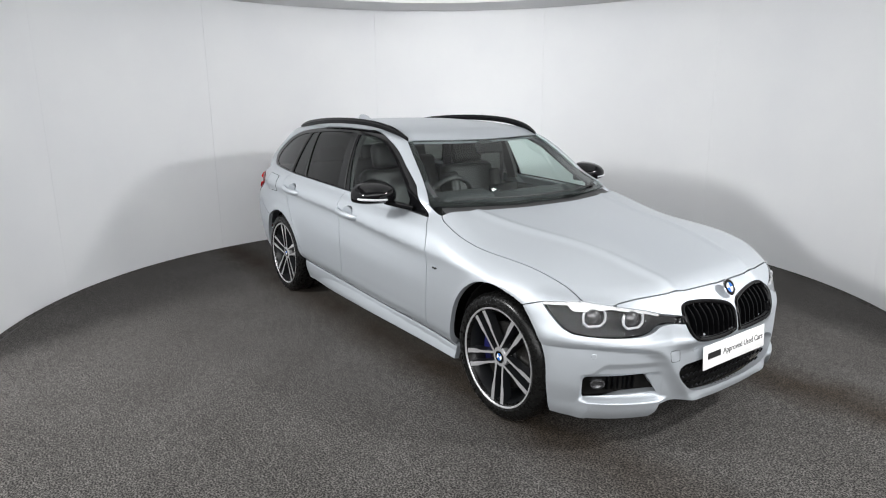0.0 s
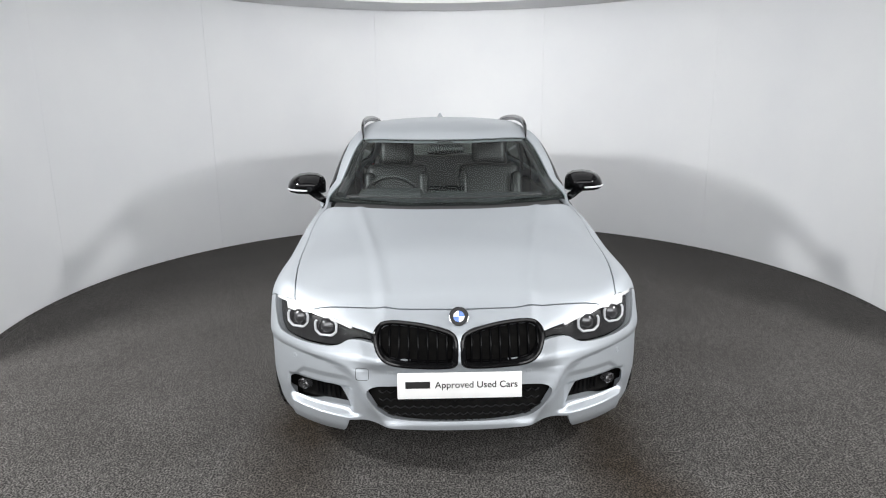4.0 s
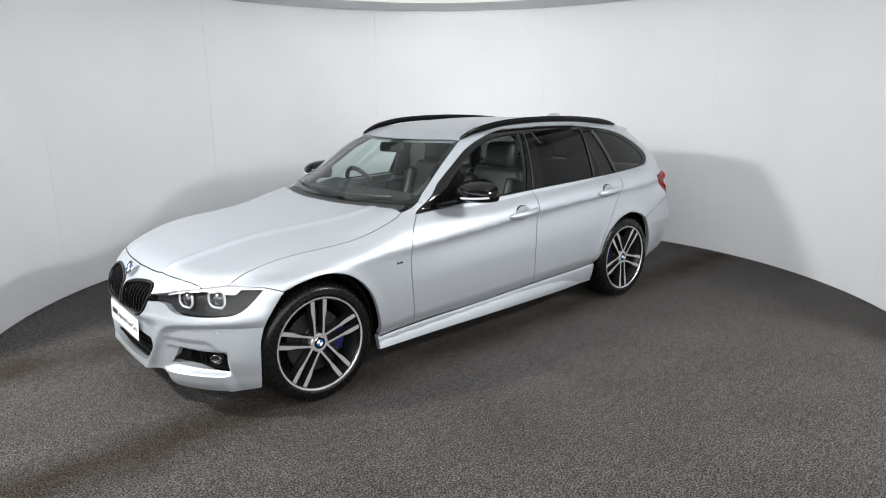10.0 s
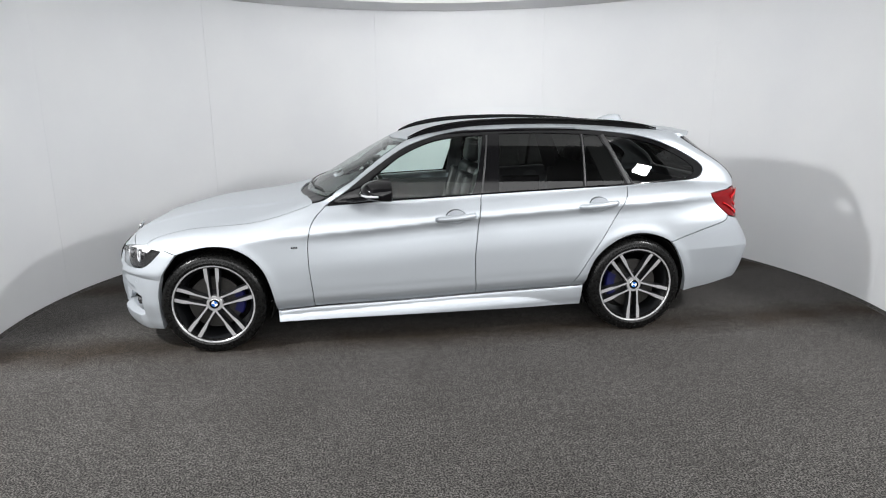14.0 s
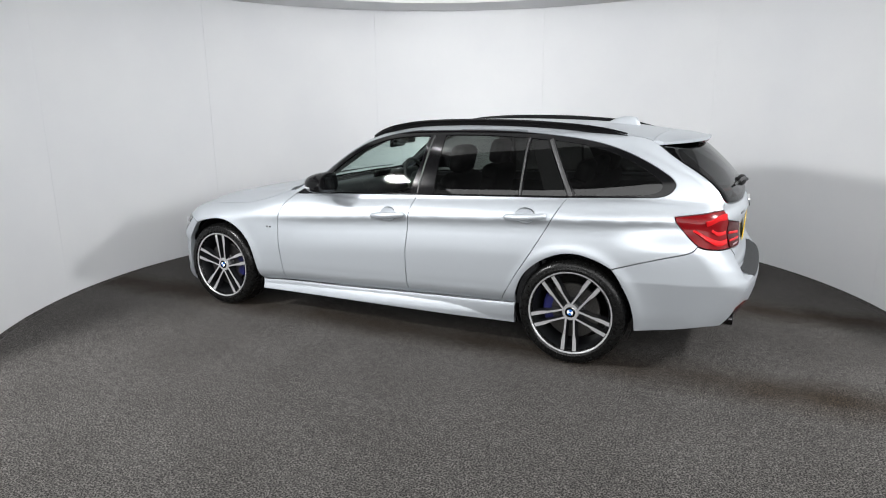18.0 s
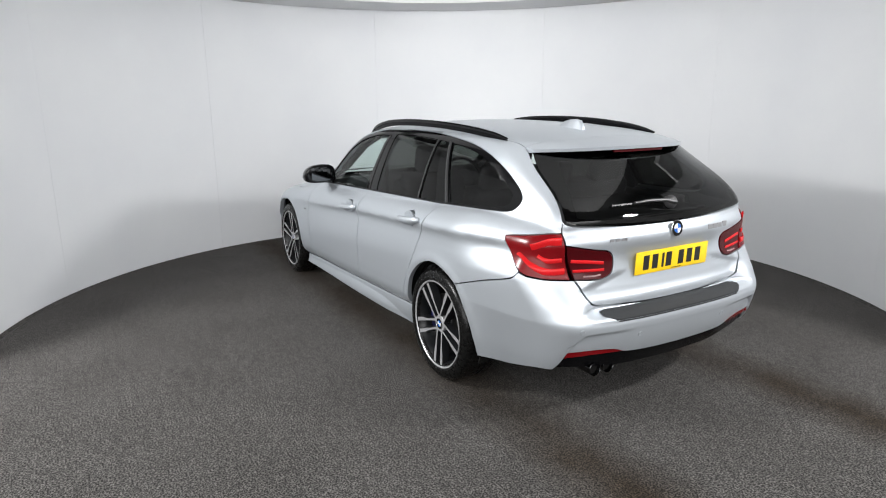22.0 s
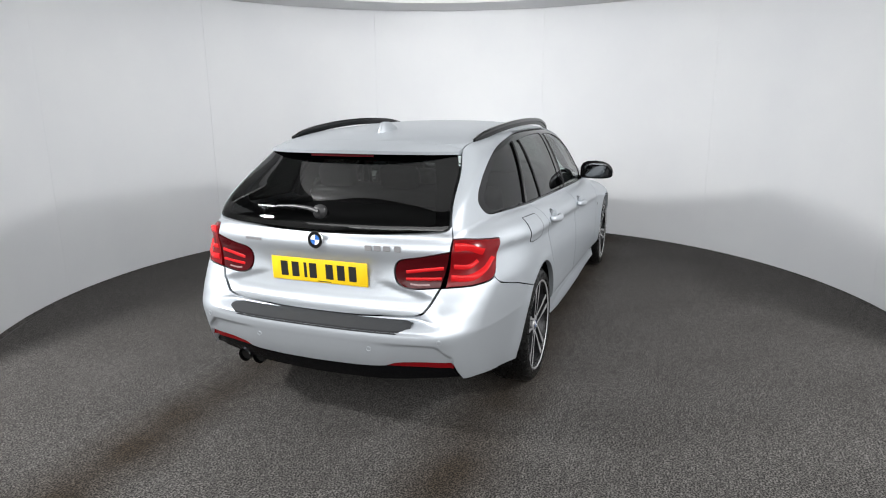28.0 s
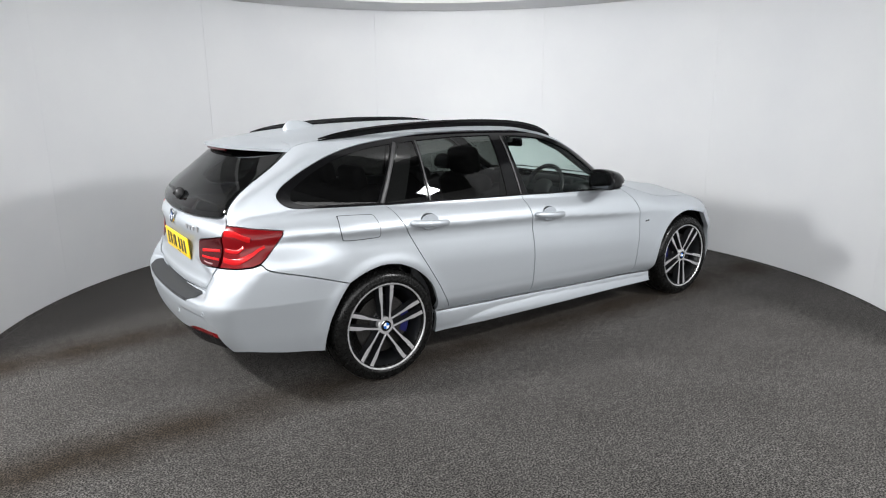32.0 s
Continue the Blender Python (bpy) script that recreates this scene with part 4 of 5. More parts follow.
    p1 = loop_of(sp((.465, 1.002), (.365, 1.095), (.265, 1.172), (.169, 1.236), (-.017, 1.314), (-.203, 1.345), (-.368, 1.352)), sp((-.368, 1.352), (-.33, 1.17), (-.277, .985)), sp((-.277, .985), (.0, .972), (.452, .955)), sp((.452, .955), (.465, 1.002)))
    p2 = loop_of(sp((-.482, 1.360), (-.75, 1.362), (-1.040, 1.350)), sp((-1.040, 1.350), (-1.033, 1.008)), sp((-1.033, 1.008), (-.459, .988)), sp((-.459, .988), (-.482, 1.360)))
    p3 = loop_of(sp((-1.072, 1.348), (-1.17, 1.340)), sp((-1.17, 1.340), (-1.25, 1.19), (-1.335, 1.020)), sp((-1.335, 1.020), (-1.062, 1.010)), sp((-1.062, 1.010), (-1.072, 1.348)))
    p4 = loop_of(sp((-1.225, 1.338), (-1.42, 1.312), (-1.60, 1.262), (-1.76, 1.185), (-1.86, 1.115)), sp((-1.86, 1.115), (-1.858, 1.075), (-1.80, 1.048)), sp((-1.80, 1.048), (-1.6, 1.038), (-1.39, 1.030)), sp((-1.39, 1.030), (-1.30, 1.19), (-1.225, 1.338)))
    panel("window_band", "side", [band, p1, p2, p3, p4], BLACK, car, "gloss black window surround", pair=True, cell=.0085, off=-.004, depth=.012)
    for pane, mat, label in ((p1, GLASS, "clear front side window"), (p2, PRIVACY, "tinted rear side window"), (p3, PRIVACY, "tinted small window"), (p4, PRIVACY, "tinted load-bay window")):
        for ob in panel("side_window", "side", [pane], mat, car, label, pair=True, cell=.02, off=-.008, depth=.003, gap=-.003):
            ob.visible_shadow = False


CUP = (.064, .045)


def cup_loop(x):
    z = float(crease(x)) + .024
    return onto("side", np.array([(x + CUP[0] * math.cos(2 * math.pi * k / 32), z + CUP[1] * math.sin(2 * math.pi * k / 32)) for k in range(32)]))


def door_pull(door, x, side):
    """The pull of a door: a bowed silver bar over a shallow cup."""
    z = float(crease(x)) + .018
    y = float(side_at(np.array(x), np.array(z)))
    pts = spline([(x + .128, y - .006, z - .012), (x + .10, y + .018, z - .006), (x, y + .034, z + .002), (x - .10, y + .024, z + .012), (x - .128, y + .002, z + .016)], 6)
    n = len(pts)
    bar = sweep(pts, round_section(.021, 12, .80), up=(0, 1, 0), scale=[.45 + .55 * math.sin(math.pi * min(1, max(0, (i + 1.5) / (n + 2)))) ** .6 for i in range(n)])
    if side < 0:
        moved(bar, Matrix.Diagonal((1, -1, 1, 1)))
    part("door_pull", bar, PAINT, door, "silver door pull")
    cup = lathe([(.99, .0), (.985, -.006), (.85, -.018), (.5, -.026), (.02, -.028)], 32)
    moved(cup, Matrix.Translation((x, y - .0015, z + .006)) @ Matrix.Diagonal((CUP[0], 1, CUP[1], 1)))
    if side < 0:
        moved(cup, Matrix.Diagonal((1, -1, 1, 1)))
    part("pull_cup", cup, PAINT, door, "hollow behind the pull")


def blob(sx, sy, sz, e=2.6, at=(0, 0, 0), seg=24):
    """A rounded lump: an ellipsoid squared off by e."""
    bm = bmesh.new()
    bmesh.ops.create_uvsphere(bm, u_segments=seg, v_segments=seg // 2, radius=1.0)
    for v in bm.verts:
        c = [math.copysign(abs(q) ** (2 / e), q) for q in v.co]
        v.co = Vector((c[0] * sx + at[0], c[1] * sy + at[1], c[2] * sz + at[2]))
    return bm


def tube_ring(loop, r, n=8):
    """A thin tube along a closed loop of points."""
    bm = bmesh.new()
    pts = [Vector(p) for p in loop]
    mid = sum(pts, Vector()) / len(pts)
    rings = []
    for i, p in enumerate(pts):
        d = (pts[(i + 1) % len(pts)] - pts[i - 1]).normalized()
        out = (p - mid).normalized()
        side = d.cross(out).normalized()
        out = side.cross(d)
        rings.append([bm.verts.new(p + out * r * math.cos(2 * math.pi * k / n) + side * r * math.sin(2 * math.pi * k / n)) for k in range(n)])
    for a, b in zip(rings, rings[1:] + rings[:1]):
        for k in range(n):
            bm.faces.new((a[k], a[(k + 1) % n], b[(k + 1) % n], b[k]))
    return bm


def flip_y(bm, side):
    return moved(bm, Matrix.Diagonal((1, side, 1, 1))) if side < 0 else bm


def surf(kind, a, b, off=0.0):
    """One place on the car's surface."""
    return Vector(onto(kind, np.array([(a, b)], float), off)[0])


def text_mesh(words, size, name):
    cu = bpy.data.curves.new(name, "FONT")
    cu.offset = .0004
    cu.body, cu.size, cu.extrude, cu.align_x, cu.align_y = words, size, .0004, "LEFT", "CENTER"
    ob = bpy.data.objects.new(name, cu)
    scene.collection.objects.link(ob)
    me = bpy.data.meshes.new_from_object(ob.evaluated_get(bpy.context.evaluated_depsgraph_get()))
    bpy.data.objects.remove(ob)
    return me


def build_front(car):
    # kidney grilles: a gloss frame and eight upright slats each
    shape = ((.015, .514), (.013, .56), (.015, .605), (.042, .632), (.155, .658), (.29, .668), (.337, .652), (.352, .612), (.33, .545), (.28, .514), (.157, .497), (.042, .497), (.015, .514))
    for side in (1, -1):
        rings = [tube_ring(onto("ahead", np.array(spline(shape, 8)[:-1]), off), r, 10) for off, r in ((-.005, .0105), (-.020, .0160), (-.036, .0190))]
        grille = part("grille_frame", flip_y(joined(*rings), side), BLACK, car, "gloss black kidney grille frame")
        for k in range(8):
            y = .052 + .040 * k
            top, low = .622 + .045 * min(1, (y - .02) / .25) ** .8, .506 + max(0, y - .25) * .25
            pts = [surf("ahead", y, z, -.020 - .006 * abs(z - .58) / .08) for z in np.linspace(low, top, 9)]
            part("slat", flip_y(sweep(pts, [(-.0045, -.022), (.0045, -.022), (.0045, .006), (.0025, .010), (-.0025, .010), (-.0045, .006)], up=(1, 0, .2)), side), GRILLE, grille, "gloss black grille slat")
    # lower intake: honeycomb bars
    bars = []
    for i in range(5):
        z = .232 + .034 * i
        half = .28 + .055 * i if i < 3 else .345
        pts = [surf("ahead", y, z, -.028) for y in np.linspace(-half, half, 41)]
        bars.append(sweep([Vector(p) + Vector((0, 0, .006 * (-1) ** k)) for k, p in enumerate(pts)], round_section(.0045, 6), up=(0, 0, 1)))
    part("intake_grid", joined(*bars), GRILLE, car, "black honeycomb grid")
    # fog lamps and ribs in the side openings
    for side in (1, -1):
        p = surf("ahead", .704, .328, .004)
        turn = pose(*p, 0, 0, 38)
        lamp = part("fog_lamp", flip_y(moved(moved(lathe([(.036, -.03), (.036, .0), (.031, .004), (.030, -.006), (.012, -.012)], 32, "x"), Matrix.Diagonal((1, .9, .66, 1))), turn), side), PROJECTOR, car, "round fog lamp")
        part("fog_glass", flip_y(moved(moved(lathe([(.030, -.002), (.022, .004), (.004, .007)], 32, "x"), Matrix.Diagonal((1, 1.0, .70, 1))), turn), side), LENS, lamp)
        for k in range(6):
            y = .53 + .021 * k
            pts = [surf("ahead", y, z, -.048) for z in (.284, .31, .34, .362)]
            part("fog_rib", flip_y(sweep(pts, [(-.003, -.006), (.003, -.006), (.003, .006), (-.003, .006)], up=(1, 0, 0)), side), GRILLE, car)
        # parking sensors
        for y, z in ((.294, .464), (.732, .467)):
            q = surf("ahead", y, z)
            nrm = Vector(normals_at(np.array([q]))[0])
            m = Matrix.Translation(q) @ nrm.to_track_quat("Z", "Y").to_matrix().to_4x4()
            part("parking_sensor", flip_y(moved(lathe([(.0125, -.004), (.0125, .0008), (.0105, .0016), (.010, .0004)], 24, "z"), m), side), PAINT, car)
        # headlamp insides: two ringed projectors, a bright brow and a dark bezel
        bowls = []
        for y, z, r in ((.713, .637, .050), (.574, .627, .048)):
            c = surf("ahead", y, z, -.016)
            nrm = Vector((1, .45 if y > .65 else .30, .05)).normalized()
            m = Matrix.Translation(c) @ nrm.to_track_quat("Z", "Y").to_matrix().to_4x4()
            turn = [m @ Vector((r * 1.12 * math.cos(radians(a)), r * .92 * math.sin(radians(a)), 0)) for a in (142, 160, 205, 240, 300, 335, 380, 398)]
            turn = [turn[i] * (1 - f) + turn[i + 1] * f for i in range(7) for f in (.08, .5, .92)]
            ring = part("light_ring", flip_y(sweep(turn, round_section(.0054, 8), up=nrm), side), FROST, car, "pale daylight guide of the headlamp")
            part("projector", flip_y(moved(lathe([(.036, -.03), (.036, -.006), (.033, -.002), (.031, -.008), (.022, .002), (.004, .008)], 32, "z"), m), side), PROJECTOR, ring, "clear projector lens")
    # plate with its wording; the maker's name is a plain bar
    plate = block(.006, .524, .114, .004, 2)
    m = pose(2.139, 0, .416, 0, -4, 0)
    pl = part("front_plate", moved(plate, m), PLATE_WHITE, car, "white show plate with black lettering")
    words = put("plate_words", text_mesh("Approved Used Cars", .0405, "plate_words"), pl, m @ pose(.0034, -.104, .002, 90, 0, 90))
    words.data.materials.append(INK)
    part("plate_bar", moved(block(.001, .104, .030), m @ pose(.0034, -.176, .004)), INK, pl)
    # seam of the towing eye's cover
    cover = onto("ahead", np.array([(-.412 + .028 * math.copysign(abs(math.cos(a)) ** .35, math.cos(a)), .454 + .026 * math.copysign(abs(math.sin(a)) ** .35, math.sin(a))) for a in np.linspace(0, 2 * math.pi, 40, endpoint=False)]), -.0004)
    part("towing_cover_seam", tube_ring(cover, .0012, 6), DARK, car)
    # badge on the nose
    roundel(car, .041, pose(2.079, 0, .698, 0, 62, 0) @ pose(0, 0, .004, 0, 0, -90))
    # wipers
    for y0, y1 in ((.18, -.62), (.58, .02)):
        pts = [surf("top", .812 - .115 * (abs(y) / .6) ** 2, y, .010) for y in np.linspace(y0, y1, 14)]
        part("wiper", sweep(pts, round_section(.006, 8, .8), up=(0, 0, 1), scale=[1.2] * 6 + [.8] * 8), TRIM, car, "black windscreen wiper")


def build_sides(car):
    for side in (1, -1):
        # roof rail on the roof's edge
        path = spline([(.125, .566, 1.343), (.03, .578, 1.385), (-.10, .588, 1.418), (-.30, .596, 1.444), (-.62, .600, 1.456), (-.98, .596, 1.451), (-1.29, .582, 1.432), (-1.50, .568, 1.408), (-1.63, .556, 1.380)], 6)
        n = len(path)
        rail = sweep(path, [(-.010, -.010), (.010, -.010), (.012, .001), (.008, .009), (-.007, .009), (-.011, .003)], up=(0, 0, 1), scale=[.5 + .5 * min(1, 5 * i / n, 5 * (n - 1 - i) / n) for i in range(n)])
        rl = part("roof_rail", flip_y(rail, side), BLACK, car, "gloss black roof rail")
        skirt = sweep([(x, y, z - .020) for x, y, z in path], [(-.004, -.014), (.004, -.014), (.004, .012), (-.004, .012)], up=(0, 0, 1))
        part("rail_foot", flip_y(skirt, side), GRILLE, rl)
        # door mirror
        rows = ((.815, .985, 1.060, .345, .300), (.832, .978, 1.092, .405, .288), (.87, .974, 1.110, .440, .280), (.93, .973, 1.115, .452, .274), (.99, .975, 1.108, .440, .270),
                (1.03, .980, 1.092, .408, .267), (1.055, .988, 1.068, .365, .266), (1.066, 1.000, 1.045, .320, .270))
        verts, faces, seg = [], [], 20
        for y, z0, z1, xf, xr in rows:
            zm, h = (z0 + z1) / 2, (z1 - z0) / 2
            for k in range(seg):
                a = 2 * math.pi * k / seg
                c, s = math.cos(a), math.sin(a)
                x = xr + (xf - xr) * abs(c) ** .75 if c > 0 else xr - .008 * abs(c) ** .5
                verts.append((x, side * y, zm + h * math.copysign(abs(s) ** .72, s) - (.012 * max(0, c) if s > 0 else 0)))
        for i in range(len(rows) - 1):
            faces += [(seg * i + k, seg * i + (k + 1) % seg, seg * i + seg + (k + 1) % seg, seg * i + seg + k)[::side] for k in range(seg)]
        faces += [tuple(range(seg))[::-side], tuple(seg * (len(rows) - 1) + k for k in range(seg))[::side]]
        mirror = put("door_mirror", mesh_of("door_mirror", verts, faces, BLACK, 50), car, None, "gloss black door mirror")
        part("mirror_glass", flip_y(blob(.003, .100, .054, 3.4, at=(.263, .945, 1.040)), side), MIRROR, mirror, "mirror glass")
        strip = []
        for y in np.linspace(.915, 1.060, 14):
            row = [np.interp(y, [r[0] for r in rows], [r[j] for r in rows]) for j in (1, 2, 3, 4)]
            zs = 1.012 + .03 * (y - .915)
            s = (zs - (row[0] + row[1]) / 2) / ((row[1] - row[0]) / 2)
            strip.append((row[3] + (row[2] - row[3]) * max(.05, 1 - min(1, abs(s)) ** 2.78) ** .375 + .0005, y, zs))
        part("indicator_strip", flip_y(sweep(strip, round_section(.0065, 8), up=(0, 0, 1), scale=[.5] + [1] * 13), side), FROST, mirror, "clear indicator strip")
        foot = sweep(spline([(.52, .785, .958), (.48, .82, .968), (.42, .86, .980), (.38, .89, .990)], 5), round_section(.034, 10, .5), up=(0, 0, 1))
        part("mirror_foot", flip_y(foot, side), BLACK, mirror)
        # emblem on the front wing
        q = surf("side", .885, .682)
        for k, (dx, w) in enumerate(((.012, .010), (-.004, .016), (-.018, .010))):
            part("wing_badge", flip_y(moved(block(w, .002, .011), pose(q.x + dx, q.y + .001, q.z, 0, 20, 0)), side), (BLACK, CHROME, BLACK)[k], car)
        # bright bead along the sill
        bead = [surf("side", x, float(sill_line(np.array(x))) - .004, .002) for x in np.linspace(1.0, -1.03, 40)]
        part("sill_bead", flip_y(sweep(bead, round_section(.0026, 6), up=(0, 1, 0)), side), CHROME, car)
        # window seal beads
        belt = [surf("side", x, z, .0005) for x, z in spline([(.66, .934), (.248, .957), (-.342, .982), (-.939, 1.004), (-1.35, 1.018), (-1.73, 1.031)], 8)]
        part("belt_seal", flip_y(sweep(belt, round_section(.0055, 8), up=(0, 1, 0)), side), BLACK, car)
        for top, low in (((-.398, 1.355), (-.340, .985)), ((-1.055, 1.352), (-1.048, 1.008)), ((-1.198, 1.345), (-1.362, 1.020))):
            pts = [surf("side", top[0] + (low[0] - top[0]) * f, top[1] + (low[1] - top[1]) * f, .0) for f in np.linspace(0, 1, 9)]
            part("pillar_seal", flip_y(sweep(pts, round_section(.006 if top[0] > -1.1 else .014, 8, .5), up=(0, 1, 0)), side), TRIM, car)
    # filler flap on the right
    flap = loop_of(sp((-1.672, .985), (-1.655, .990), (-1.49, .982), (-1.462, .975)), sp((-1.462, .975), (-1.448, .93), (-1.440, .868)), sp((-1.440, .868), (-1.47, .858), (-1.64, .862), (-1.665, .875)), sp((-1.665, .875), (-1.676, .93), (-1.672, .985)))
    me = panel_mesh("filler_flap", "side", [flap], PAINT, cell=.010, off=.0022, depth=.004, gap=.0)
    put("filler_flap", mirrored(me), car, None, "silver fuel filler flap")
    rim = onto("side", DOMAINS["side"][1](flap), .0008) * [1, -1, 1]
    part("flap_seam", tube_ring(rim, .0022, 6), DARK, car)


def build_rear(car):
    # spoiler that carries the roof on over the rear window
    ys = np.linspace(-.545, .545, 41)
    rows = []
    for y in ys:
        a = abs(y) / .545
        x0 = -1.808 + .030 * a ** 2
        x1 = -2.055 + .215 * a ** 2.6
        z0 = surf("top", x0, y).z
        z1 = 1.347 - .012 * a ** 2
        rows.append([(x0, y, z0), (x0 * .5 + x1 * .5, y, (z0 + z1) / 2 + .006), (x1 + .02, y, z1 + .003), (x1, y, z1), (x1 + .003, y, z1 - .016), (x1 + .10, y, z1 - .028), (x0 + .01, y, z0 - .03)])
    verts = [p for r in rows for p in r]
    n = 7
    top_f = [(n * i + k, n * i + k + 1, n * i + n + k + 1, n * i + n + k) for i in range(len(ys) - 1) for k in range(4)]
    low_f = [(n * i + k, n * i + k + 1, n * i + n + k + 1, n * i + n + k) for i in range(len(ys) - 1) for k in range(4, 6)]
    ends = [tuple(range(n)), tuple(n * (len(ys) - 1) + k for k in reversed(range(n)))]
    sp_ob = put("roof_spoiler", mesh_of("roof_spoiler", verts, top_f + ends, PAINT, 30), car, None, "silver roof spoiler")
    put("spoiler_underside", mesh_of("spoiler_underside", verts, low_f, BLACK, 30), sp_ob, None, "black spoiler underside")
    br = [(-2.035 + .18 * (abs(y) / .545) ** 2.6, y, 1.326) for y in np.linspace(-.175, .175, 15)]
    part("brake_light", sweep(br, [(-.006, -.010), (.006, -.010), (.006, .006), (-.006, .006)], up=(0, 0, 1)), REDDARK, sp_ob, "dark red high brake light")
    # aerial fin
    fin = []
    for f, w, h in ((0, .008, .003), (.10, .030, .018), (.28, .038, .036), (.48, .038, .049), (.68, .034, .055), (.88, .028, .053), (1.0, .016, .018)):
        x = -1.40 - .21 * f
        z = surf("top", x, 0).z - .003
        fin.append([(x, -w, z), (x, -w * .55, z + h * .55), (x, -w * .22, z + h), (x, w * .22, z + h), (x, w * .55, z + h * .55), (x, w, z)])
    fv = [p for r in fin for p in r]
    ff = [(6 * i + k, 6 * i + k + 1, 6 * i + 6 + k + 1, 6 * i + 6 + k) for i in range(6) for k in range(5)] + [(5, 4, 3, 2, 1, 0), (36, 37, 38, 39, 40, 41)]
    put("aerial_fin", mesh_of("aerial_fin", fv, ff, PAINT, 60), car, None, "silver shark-fin aerial")
    # rear wiper
    hubp = surf("behind", 0, 1.075, .012)
    arm = [surf("behind", y, z, o) for y, z, o in ((-.01, 1.078, .030), (.05, 1.092, .034), (.14, 1.096, .030), (.24, 1.090, .022))]
    wp = part("rear_wiper", sweep(arm, round_section(.013, 8, .7), up=(0, 0, 1), scale=[1.4, 1.1, .9, .7]), TRIM, car, "black rear wiper")
    blade = [surf("behind", y, z, .010) for y, z in ((.12, 1.080), (.24, 1.083), (.37, 1.082))]
    part("wiper_blade", sweep(blade, round_section(.007, 6), up=(0, 0, 1)), RUBBER, wp)
    part("wiper_hub", blob(.028, .034, .034, 2.4, at=hubp), TRIM, wp)
    # number plate: the characters are plain bars
    m = pose(-2.297, 0, .795, 0, 3, 180)
    pl = part("rear_plate", moved(block(.006, .524, .116, .004, 2), m), PLATE_YELLOW, car, "yellow number plate with dark bars")
    for y in (-.19, -.128, -.072, -.030, .060, .122, .184):
        part("plate_bar", moved(block(.001, .040 if y != -.072 else .016, .074), m @ pose(.0034, y, 0)), INK, pl)
    part("plate_bar", moved(block(.001, .07, .004), m @ pose(.0034, .03, -.05)), INK, pl)
    roundel(car, .041, pose(-2.309, 0, .950, 0, -84, 0) @ pose(0, 0, .004, 0, 0, 90))
    # model badges as plain bright bars
    for y, w in ((.408, .026), (.375, .030), (.345, .022), (.326, .014)):
        q = surf("behind", y, .928)
        part("model_badge", moved(block(.004, w, .014, .001, 1), pose(q.x - .001, y, .928)), BADGE, car)
    for y in (-.270, -.314, -.358, -.408):
        q = surf("behind", y, .928)
        part("model_badge", moved(block(.004, .036, .026 if y > -.4 else .030, .002, 1), pose(q.x - .001, y, .928)), BADGE, car)
    # tail lamp light bars
    for side in (1, -1):
        for mat, name, pts, r in ((REDBRIGHT, "light_bar", ((.762, .905), (.71, .932), (.658, .938)), .021), (REDBRIGHT, "light_bar", ((.785, .872), (.772, .832), (.74, .803), (.70, .795), (.645, .798)), .016),
                                  (REDBRIGHT, "light_bar", ((.745, .872), (.715, .848), (.655, .850)), .011),
                                  (REDBRIGHT, "light_bar", ((.612, .842), (.52, .832), (.445, .822)), .008), (REDBRIGHT, "light_bar", ((.605, .795), (.52, .792), (.445, .790)), .007)):
            path = [surf("behind", y, z, .0042) for y, z in spline(pts, 6)]
            part(name, flip_y(sweep(path, round_section(r, 10, .28), up=(-1, 0, 0)), side), mat, car, "bright red light bar")
        path = [surf("behind", y, z, .002) for y, z in ((.555, .764), (.50, .762), (.465, .766))]
        part("reversing_lamp", flip_y(sweep(path, round_section(.006, 8, .3), up=(-1, 0, 0)), side), REVERSE, car, "pale reversing lamp")
        for y, z in ((.30, .475), (.63, .53)):
            q = surf("behind", y, z)
            nrm = Vector(normals_at(np.array([q]))[0])
            mm = Matrix.Translation(q) @ nrm.to_track_quat("Z", "Y").to_matrix().to_4x4()
            part("parking_sensor", flip_y(moved(lathe([(.0125, -.004), (.0125, .0008), (.0105, .0016), (.010, .0004)], 24, "z"), mm), side), PAINT, car)
    # twin exhaust on the left
    for y in (.485, .398):
        part("exhaust_pipe", moved(lathe([(.034, .14), (.0365, .01), (.037, 0), (.035, -.003), (.032, .002), (.031, .13)], 36, "x"), pose(-2.288, y, .297)), DARKCHROME, car, "dark chrome exhaust tip")
        part("exhaust_bore", moved(lathe([(.0315, .02), (.0315, .03)], 36, "x"), pose(-2.288, y, .297)), DARK, car)


